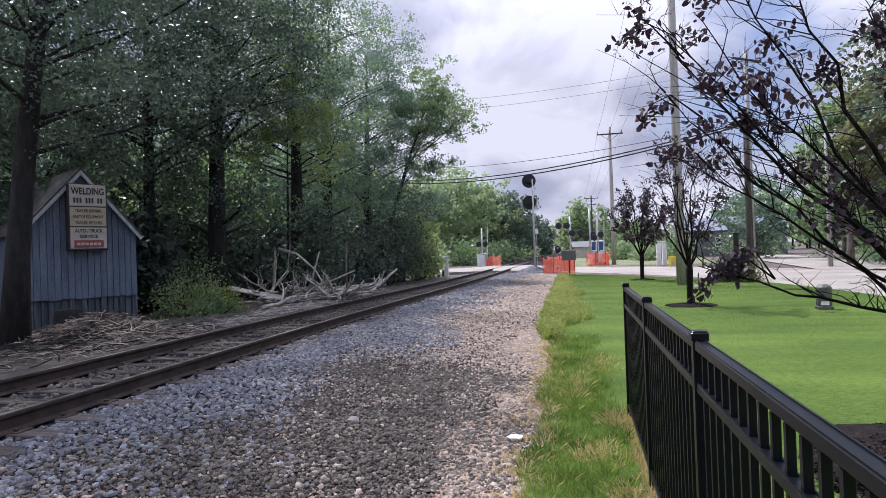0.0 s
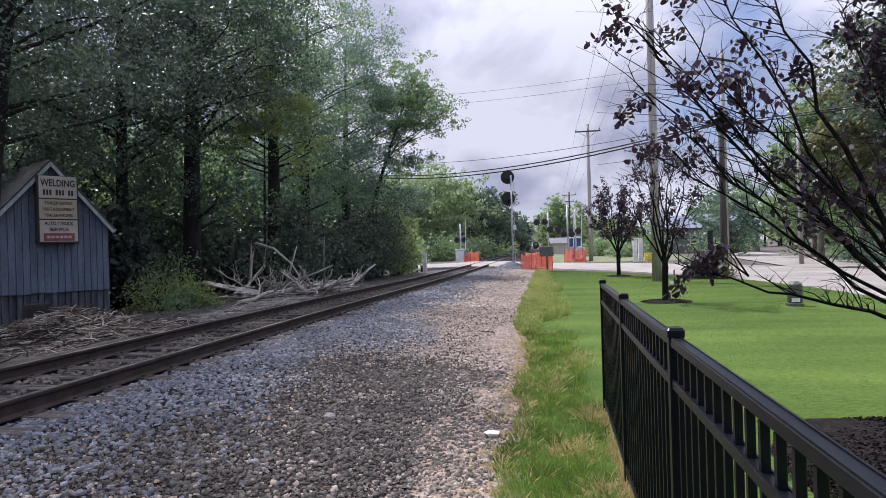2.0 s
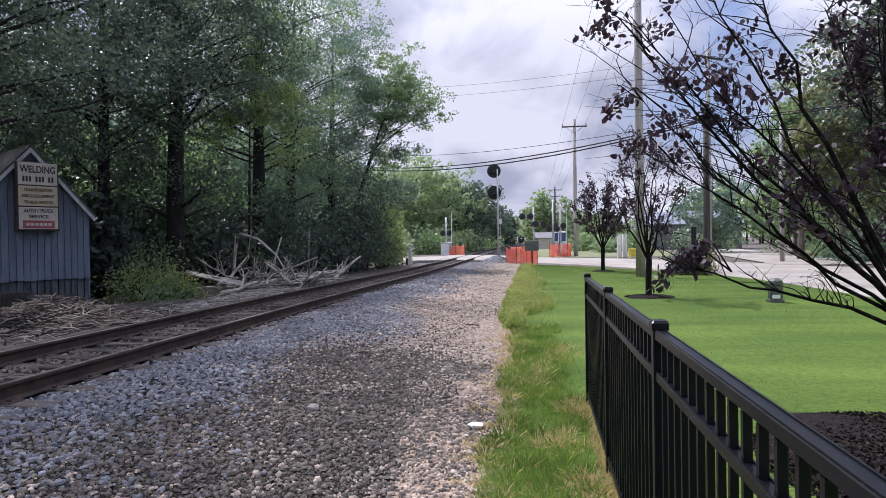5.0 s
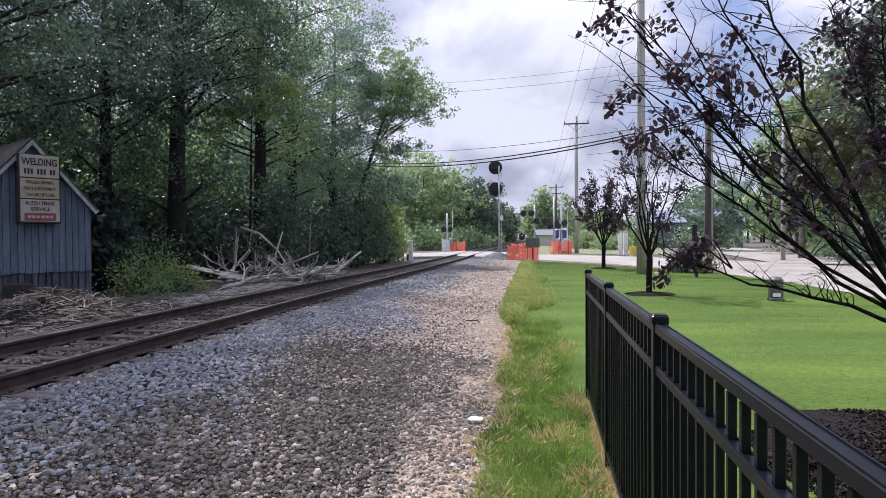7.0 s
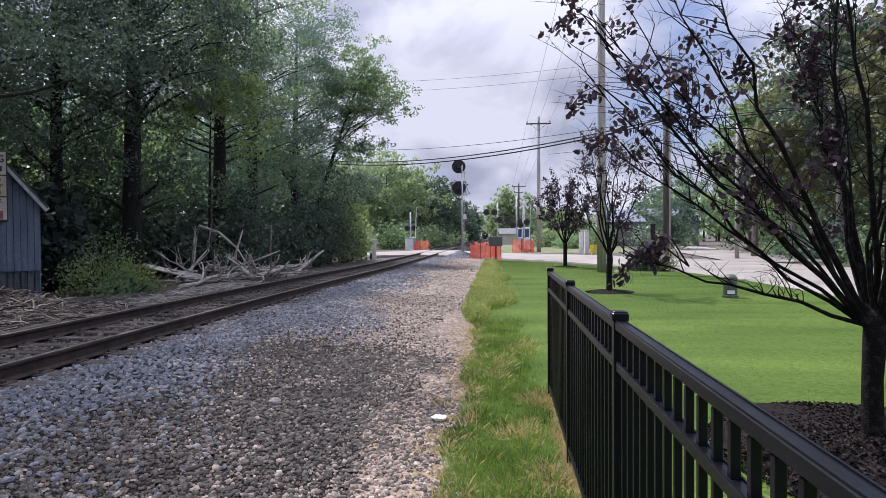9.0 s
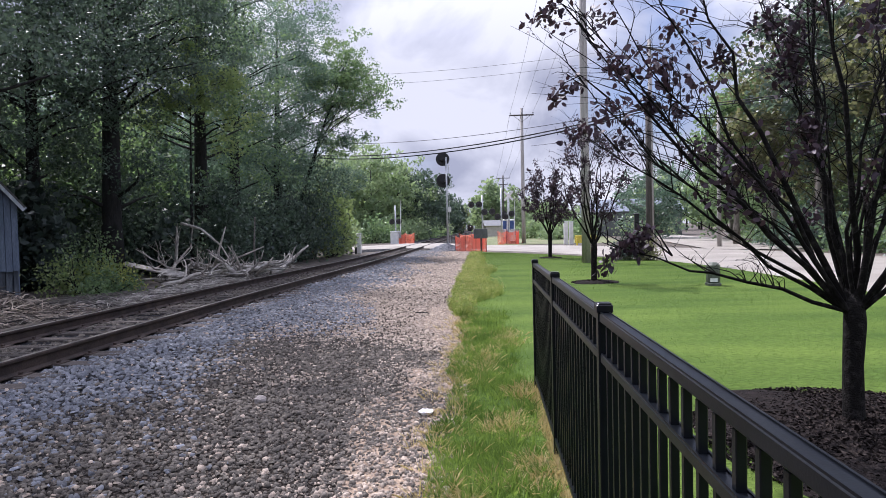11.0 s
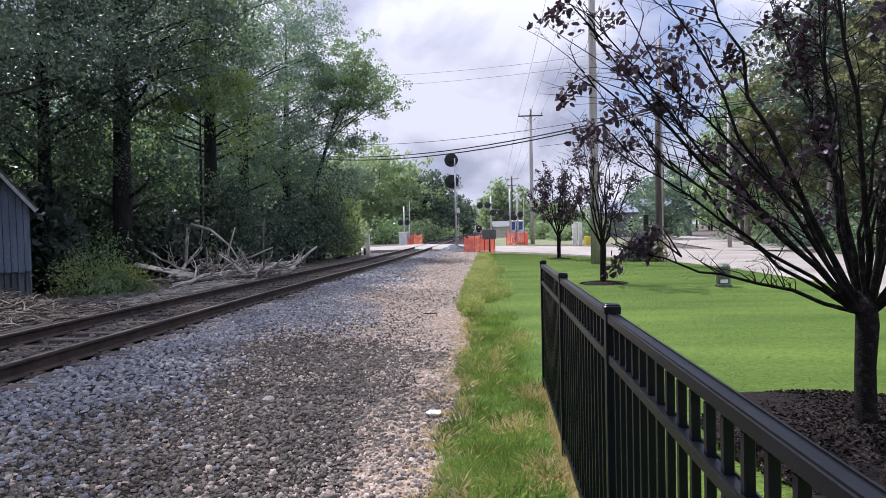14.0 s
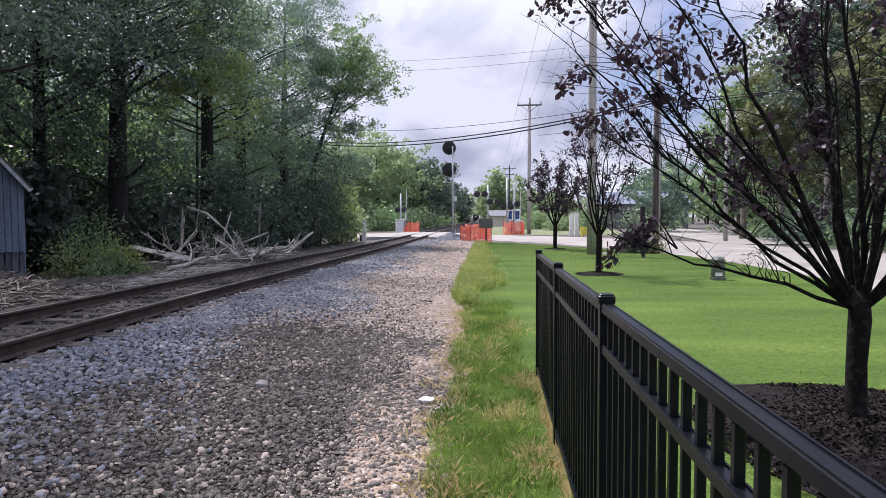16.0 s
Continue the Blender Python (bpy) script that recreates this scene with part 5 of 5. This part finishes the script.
for i in range(n):
    a, b = -2 * HALF + 2 * HALF * i / n, -2 * HALF + 2 * HALF * (i + 1) / n - 0.012
    z0 = 0.70 + rnd.uniform(-0.015, 0.015)
    y0, y1 = rnd.uniform(-0.004, 0.004), 0.03
    za, zb = gable_top(a) - 0.02, gable_top(b) - 0.02
    pts = [(a, z0), (b, z0), (b, zb), (a, za)] if not a < -HALF < b else [(a, z0), (b, z0), (b, zb), (-HALF, RIDGE - 0.02), (a, za)]
    k = len(pts)
    part("board", Builder().add([(x, y0, z) for x, z in pts] + [(x, y1, z) for x, z in pts],
                                [tuple(range(k)), tuple(range(2 * k - 1, k - 1, -1))] + [(j, j + k, (j + 1) % k + k, (j + 1) % k) for j in range(k)]), M_SIDING, shed)
    if rnd.random() < 0.9:
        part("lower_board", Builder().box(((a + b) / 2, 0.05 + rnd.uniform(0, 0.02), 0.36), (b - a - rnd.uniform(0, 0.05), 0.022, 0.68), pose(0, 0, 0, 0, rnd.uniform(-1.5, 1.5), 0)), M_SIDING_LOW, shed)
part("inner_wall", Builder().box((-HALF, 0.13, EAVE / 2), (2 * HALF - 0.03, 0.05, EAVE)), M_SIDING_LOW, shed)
part("side_wall", Builder().box((-0.03, DEPTH / 2 + 0.05, EAVE / 2), (0.06, DEPTH, EAVE)), M_SIDING, shed)
part("side_wall", Builder().box((-2 * HALF + 0.03, DEPTH / 2 + 0.05, EAVE / 2), (0.06, DEPTH, EAVE)), M_SIDING, shed)
part("back_wall", Builder().box((-HALF, DEPTH + 0.05, EAVE / 2), (2 * HALF, 0.06, EAVE)), M_SIDING, shed)
slope = math.degrees(math.atan2(RIDGE - EAVE, HALF))
run = math.hypot(RIDGE - EAVE, HALF) + 0.16
for s in (-1, 1):
    m = pose(0, 0, 0, 0, s * slope, 0)
    d = np.array(m @ Vector((s, 0, 0)))
    c = np.array((-HALF, DEPTH / 2, RIDGE + 0.04)) + d * run / 2
    roof = part("roof", Builder().box(tuple(c), (run, DEPTH + 0.3, 0.05), m), M_ROOF, shed)
    part("fascia", Builder().box(tuple(np.array((-HALF, -0.135, RIDGE - 0.02)) + d * run / 2), (run, 0.025, 0.13), m), M_TRIM, roof)

sign = thing("shop_sign", tuple(shed.matrix_world @ Vector((-1.25, -0.02, 1.94))), "boxed cream sign advertising welding on the shed", "sign", turn=60)
SW, SH, SD = 0.86, 1.62, 0.22
part("case", Builder().box((0, -SD / 2, SH / 2), (SW + 0.05, SD, SH + 0.05), None, 0.012), M_SIGNFRAME, sign)
PANELS = [("face_panel", M_CREAM, 1.09, 1.63, "cream panel"), ("face_panel", M_TAN, 0.58, 1.06, "tan panel"), ("face_panel", M_CREAM, 0.02, 0.55, "cream panel with red strip")]
for nm, m, a, b, lab in PANELS:
    part(nm, Builder().box((0, -SD - 0.006, (a + b) / 2), (SW - 0.02, 0.012, b - a), None, 0.004), m, sign, lab)


def lettering(text, z, size, width, material):
    c = bpy.data.curves.new("lettering", "FONT")
    c.body, c.size, c.align_x, c.extrude, c.offset = text, size, "CENTER", 0.002, size * 0.022
    tmp = bpy.data.objects.new("lettering", c)
    scene.collection.objects.link(tmp)
    bpy.context.view_layer.update()
    me = bpy.data.meshes.new_from_object(tmp)
    wide = tmp.dimensions.x
    bpy.data.objects.remove(tmp), bpy.data.curves.remove(c)
    f = width / wide
    me.transform(pose(0, -SD - 0.016, z, 90) @ Matrix.Diagonal((f, 1, 1, 1)))
    me.materials.clear()
    part("lettering", me, material, sign)


lettering("WELDING", 1.385, 0.235, 0.76, M_INK)
for i in range(10):
    if i not in (3, 7):
        part("bar", Builder().box((-0.31 + 0.069 * i, -SD - 0.014, 1.23), (0.045, 0.004, 0.13)), M_INK, sign)
lettering("TRAILER REPAIRS", 0.935, 0.105, 0.62, M_INK_BROWN)
lettering("PARTS & EQUIPMENT", 0.785, 0.105, 0.70, M_INK_BROWN)
lettering("TRAILER HITCHES", 0.635, 0.105, 0.62, M_INK_BROWN)
lettering("AUTO / TRUCK", 0.425, 0.125, 0.64, M_INK)
lettering("SERVICE", 0.285, 0.115, 0.42, M_INK)
part("red_strip", Builder().box((0, -SD - 0.014, 0.135), (0.68, 0.004, 0.19)), M_REDSTRIP, sign)
for i in range(6):
    part("bar", Builder().box((-0.24 + 0.095 * i, -SD - 0.018, 0.135), (0.07, 0.003, 0.06)), M_CREAM, sign)


# ---- dead wood, stalks ----
def brush(name, at, size, n, length, r, material, label, seed, flat=0.35, h=0.6, leafy=0):
    rnd = random.Random(seed)
    z0 = float(ground_z(*at))
    b = Builder()
    for i in range(n):
        x, y = rnd.gauss(0, 0.45) * size[0], rnd.gauss(0, 0.45) * size[1]
        a, l = rnd.uniform(0, 6.28), length * rnd.uniform(0.4, 1.2)
        top = h * max(0.05, 1 - math.hypot(x / size[0], y / size[1])) * rnd.random()
        d = np.array((math.cos(a), math.sin(a), rnd.uniform(-flat, flat))) * l
        p0 = np.array((x, y, max(r, top))) - d / 2
        p0[2] = max(p0[2], 0.01)
        p1 = p0 + d
        p1[2] = max(p1[2], 0.01)
        b.tube(bend(p0, p1, rnd, 5, 0.11), r * rnd.uniform(0.5, 1.3) * np.array((1, 0.9, 0.8, 0.65, 0.4)), 5, True)
    ob = part(name, b, material, at=(at[0], at[1], z0))
    return tagged(ob, label, "brush", kind="stuff")


def dead_limb(at, length, r, yaw, pitch, seed):
    """A fallen bleached limb with forking side branches."""
    rnd = random.Random(seed)
    b = Builder()

    def grow(p, a, t, l, rr, level):
        q = [np.array(p, float)]
        for _ in range(6):
            a += rnd.gauss(0, 0.22)
            t += rnd.gauss(0, 0.16)
            n = q[-1] + l / 6 * np.array((math.cos(a) * math.cos(t), math.sin(a) * math.cos(t), math.sin(t)))
            n[2] = max(n[2], -0.02)
            q.append(n)
        b.tube(q, rr * np.linspace(1, 0.28, 7), 6 if level == 0 else 4, True)
        if level < 2:
            for _ in range(4 if level == 0 else 2):
                i = rnd.randint(2, 5)
                grow(q[i], a + rnd.choice((-1, 1)) * rnd.uniform(0.4, 1.2), t + rnd.uniform(-0.2, 0.4), l * rnd.uniform(0.3, 0.55), rr * 0.5, level + 1)

    grow((0, 0, 0), yaw, pitch, length, r, 0)
    ob = part("dead_branch", b, M_DEAD, at=at, smooth=True)
    return tagged(ob, "fallen bleached branch lying in the brush heap", "branch", "dead branches")


rnd = random.Random(44)
for i in range(38):
    x, y = (rnd.uniform(-11.2, -7.2), rnd.gauss(21.0, 0.9)) if i < 30 else (rnd.uniform(-9.4, -7.4), rnd.uniform(17.6, 20.6))
    high = max(0.0, 0.55 - 0.22 * abs(x + 9.4))
    dead_limb((x, y, float(ground_z(x, y)) + 0.04 + high * rnd.random()), rnd.uniform(1.0, 2.4), rnd.uniform(0.035, 0.11), rnd.uniform(0, 6.28), rnd.uniform(-0.05, 0.16), 300 + i)
brush("twig_heap", (-9.4, 21.0), (2.4, 1.3), 150, 1.0, 0.014, M_STEM, "tangle of dead twigs in the brush heap", 31, 0.3, 0.5)
for i, line in enumerate([[(-10.2, 20.6, 2.0), (-9.5, 20.6, 1.78), (-8.8, 20.5, 1.22), (-8.2, 20.4, 0.3)], [(-9.1, 20.5, 0.3), (-8.8, 20.5, 1.25), (-8.6, 20.5, 1.85)], [(-9.5, 20.9, 0.4), (-8.3, 20.4, 0.75), (-7.2, 20.2, 1.15)], [(-7.5, 20.1, 0.2), (-7.0, 20.0, 0.6), (-6.8, 19.9, 0.8)]]):
    ob = part("dead_branch", Builder().tube(line, np.linspace(0.055, 0.018, len(line)), 7), M_DEAD, smooth=True)
    tagged(ob, "bare bleached branch sticking out of the heap", "branch", "dead branches")
plank = part("plank", Builder().box((0, 0, 0), (2.3, 0.22, 0.05), None, 0.006), M_DEAD)
plank.matrix_world = pose(-10.37, 19.3, 0.48, 25, 11.8, 0)
tagged(plank, "pale weathered plank lying on the brush", "plank")
snag = part("dead_stump", Builder().tube([(-7.66, 20.6, 0.05), (-7.68, 20.6, 1.2), (-7.62, 20.6, 2.15)], (0.04, 0.032, 0.02), 7), M_STEM, smooth=True)
tagged(snag, "thin dead standing stem beside the heap", "stem")
brush("stalk_heap", (-9.5, 11.3), (1.9, 1.1), 1300, 0.5, 0.011, M_STRAW, "heap of dry straw-coloured stalks before the shed", 33, 0.45, 0.62)
brush("stalk_litter", (-8.7, 10.2), (1.1, 2.4), 520, 0.4, 0.008, M_STRAW, "dry stalks strewn beside the rail", 37, 0.12, 0.10)
brush("twig_litter", (-9.4, 10.6), (1.8, 2.6), 260, 0.6, 0.012, M_BARK, "dark rotten twigs among the stalks", 38, 0.2, 0.30)
brush("stalk_litter", (-9.2, 14.6), (1.3, 3.6), 420, 0.6, 0.009, M_STEM, "dry stalks strewn over the bank", 34, 0.08, 0.12)
brush("twig_litter", (-8.2, 17.0), (0.8, 7.0), 620, 0.55, 0.011, M_DEAD, "dead twigs strewn along the track", 35, 0.08, 0.1)
for i, (x, y, h, r) in enumerate([(-10.5, 15.7, 1.3, 0.9), (-9.9, 16.2, 0.9, 0.8), (-10.9, 16.8, 1.7, 0.9), (-9.6, 15.4, 0.6, 0.7)]):
    shrub("bramble", (x, y), h, r, 0.085, 1700, L_MAPLE if i >= 2 else L_WEED if i == 1 else L_SUMAC, "low yellow-green bramble beside the shed", 60 + i)


# ---- utility box on the lawn ----
M_BOXGREEN = mat("faded_green_plastic", (0.07, 0.085, 0.065), (0.12, 0.13, 0.10), 6, 0.6, bump=0.1)
box = thing("utility_box", (5.85, 16.2, 0), "grey-green utility pedestal with a pale label on the lawn", "utility box")
part("body", Builder().box((0, 0, 0.31), (0.30, 0.28, 0.56), None, 0.07), M_BOXGREEN, box)
part("foot", Builder().box((0, 0, 0.03), (0.32, 0.30, 0.10), None, 0.02), M_BOXGREEN, box)
part("label_plate", Builder().box((-0.03, -0.143, 0.15), (0.18, 0.01, 0.09)), M_WHITE, box)


# ---- stump, stones ----
st = thing("tree_stump", (-10.95, 11.9, float(ground_z(-10.95, 11.9)) - 0.03), "old brown tree stump before the shed", "stump")
part("stump_wood", Builder().lathe([(0.42, 0), (0.33, 0.12), (0.29, 0.5), (0.28, 0.6), (0.24, 0.62)], n=14), M_BARK, st, smooth=True)


def loose_stone(at, r, material, label, seed):
    rnd = random.Random(seed)
    bm = bmesh.new()
    bmesh.ops.create_icosphere(bm, subdivisions=2, radius=r)
    for v in bm.verts:
        v.co *= rnd.uniform(0.86, 1.1)
        v.co.z *= 0.7
    me = bpy.data.meshes.new("stone")
    bm.to_mesh(me)
    bm.free()
    return tagged(part("stone", me, material, at=(at[0], at[1], float(ground_z(*at)) + r * 0.35), smooth=True), label, "stone")


M_COBBLE = mat("grey_cobble", (0.17, 0.15, 0.14), (0.26, 0.235, 0.22), 12, 0.9, bump=0.3)
loose_stone((-2.01, 5.59), 0.06, M_COBBLE, "fist-sized grey stone lying on the gravel", 1)
loose_stone((-0.47, 6.12), 0.045, M_STONE_DARK, "dark clod lying by the plastic bag", 2)
loose_stone((-0.62, 5.0), 0.03, M_STONE_DARK, "small dark stone on the soil", 3)
stick = part("twig", Builder().tube([(-1.25, 11.6, 0.05), (-1.12, 11.72, 0.035), (-1.0, 11.66, 0.03)], 0.009, 5), M_BARK)
tagged(stick, "short dark twig lying on the gravel", "twig")


# ---- beyond the road ----
def house(at, w, d, h, ridge, wall_m, roof_m, label, turn=0, windows=2):
    t = thing("house", (at[0], at[1], 0), label, "house", turn=turn)
    part("wall", Builder().box((0, 0, h / 2), (w, d, h)), wall_m, t)
    b = Builder().add([(-w / 2 - 0.3, -d / 2 - 0.3, h), (w / 2 + 0.3, -d / 2 - 0.3, h), (w / 2 + 0.3, d / 2 + 0.3, h), (-w / 2 - 0.3, d / 2 + 0.3, h), (-w / 2 - 0.3, 0, h + ridge), (w / 2 + 0.3, 0, h + ridge)],
                      [(3, 2, 1, 0), (0, 1, 5, 4), (2, 3, 4, 5), (0, 4, 3), (1, 2, 5)])
    part("roof", b, roof_m, t)
    for i in range(windows):
        x = (i + 0.5) / windows * w - w / 2
        f = part("window", Builder().box((x, -d / 2 - 0.02, h * 0.55), (0.9, 0.06, 1.2)), M_WHITE, t)
        part("pane", Builder().box((x, -d / 2 - 0.055, h * 0.55), (0.75, 0.02, 1.05)), M_LENS, f)
    return t


M_BEIGE = mat("beige_siding", (0.42, 0.39, 0.36), (0.52, 0.49, 0.45), 2, 0.8, bump=0.2)
house((2.6, 112), 4.2, 6, 1.9, 1.0, M_BEIGE, M_GREYBOX, "small beige house beyond the crossing", 5, 0)
house((21.5, 92), 13, 9, 3.4, 1.9, M_GREYBOX, M_METALROOF, "long grey building with a blue-grey metal roof", -6, 4)
bin_ = thing("portable_cabin", (2.75, 63.5, 0), "blue plastic portable cabin behind the netting", "portable cabin")
part("body", Builder().box((0, 0, 1.15), (1.1, 1.1, 2.2), None, 0.05), M_BLUE, bin_)
part("roof", Builder().box((0, 0, 2.32), (1.16, 1.16, 0.16), None, 0.07), M_WHITE, bin_)
part("door", Builder().box((0, -0.56, 1.1), (0.7, 0.03, 1.85), None, 0.01), M_BLUE, bin_)
crate = thing("equipment_box", (3.15, 60.6, 0), "white equipment box on skids beside the pole", "box")
part("body", Builder().box((0, 0, 0.75), (0.85, 0.7, 1.0), None, 0.04), M_WHITE, crate)
part("lid", Builder().box((0, 0, 1.28), (0.92, 0.76, 0.07), None, 0.02), M_GALV, crate)
part("skid", Builder().box((0, 0, 0.12), (0.9, 0.7, 0.26), None, 0.02), M_SIGNAL, crate)
for i, (x, y, h) in enumerate([(7.05, 52.5, 1.9), (7.55, 52.9, 1.9)]):
    b = thing("pedestal", (x, y, 0), "white utility pedestal on the far verge", "pedestal", "white pedestals")
    part("body", Builder().box((0, 0, h / 2), (0.34, 0.3, h), None, 0.04), M_WHITE, b)
    part("cap", Builder().box((0, 0, h + 0.03), (0.4, 0.36, 0.08), None, 0.03), M_GALV, b)
b = thing("barrier", (8.3, 50.2, 0), "low yellow barrier at the roadside", "barrier")
for x in (-0.7, 0.7):
    part("leg", Builder().box((x, 0, 0.3), (0.1, 0.5, 0.62), None, 0.02), M_YELLOW, b)
part("panel", Builder().box((0, 0, 0.5), (1.7, 0.12, 0.62), None, 0.02), M_YELLOW, b)
gate = thing("gate_post", (7.25, 29.6, 0), "dark square gate post beside the stub pole", "post")
part("post", Builder().box((0, 0, 1.0), (0.2, 0.2, 2.1), None, 0.02), M_SIGNAL, gate)
part("cap", Builder().box((0, 0, 2.07), (0.26, 0.26, 0.08), None, 0.03), M_SIGNAL, gate)
loco = thing("locomotive", (-5.36, 300, float(bed_z(300))), "distant locomotive coming down the track", "locomotive")
part("nose", Builder().box((0, -7.2, 1.75), (2.4, 2.4, 1.6), None, 0.2), M_RAIL, loco)
part("cab", Builder().box((0, -4.6, 2.5), (3.0, 2.8, 3.2), None, 0.2), M_SIGNAL, loco)
part("hood", Builder().box((0, 4, 2.2), (2.0, 14, 2.4), None, 0.15), M_SIGNAL, loco)
part("frame", Builder().box((0, 1, 0.85), (2.9, 20, 0.4), None, 0.05), M_SIGNAL, loco)
for y in (-5, 6):
    part("bogie", Builder().box((0, y, 0.4), (2.3, 3.6, 0.7), None, 0.1), M_SIGNAL, loco)
part("headlight", Builder().lathe([(0.02, -8.46), (0.22, -8.44), (0.25, -8.38)], (0, 0, 2.1), "y", 12), M_WHITE, loco)


# ---- litter ----
g = np.random.default_rng(2)
me = bmesh.new()
bmesh.ops.create_icosphere(me, subdivisions=3, radius=0.055)
for v in me.verts:
    q = 1 + 0.25 * math.sin(v.co.x * 90 + 1) * math.cos(v.co.y * 70) + 0.12 * math.sin(v.co.z * 90)
    v.co = Vector((v.co.x * q * 1.1, v.co.y * q * 0.9, v.co.z * q * 0.5))
bag = bpy.data.meshes.new("litter")
me.to_mesh(bag)
me.free()
tagged(part("plastic_bag", bag, M_LITTER, at=(-0.49, 5.43, 0.03), smooth=True), "crumpled white plastic bag on the gravel", "litter")
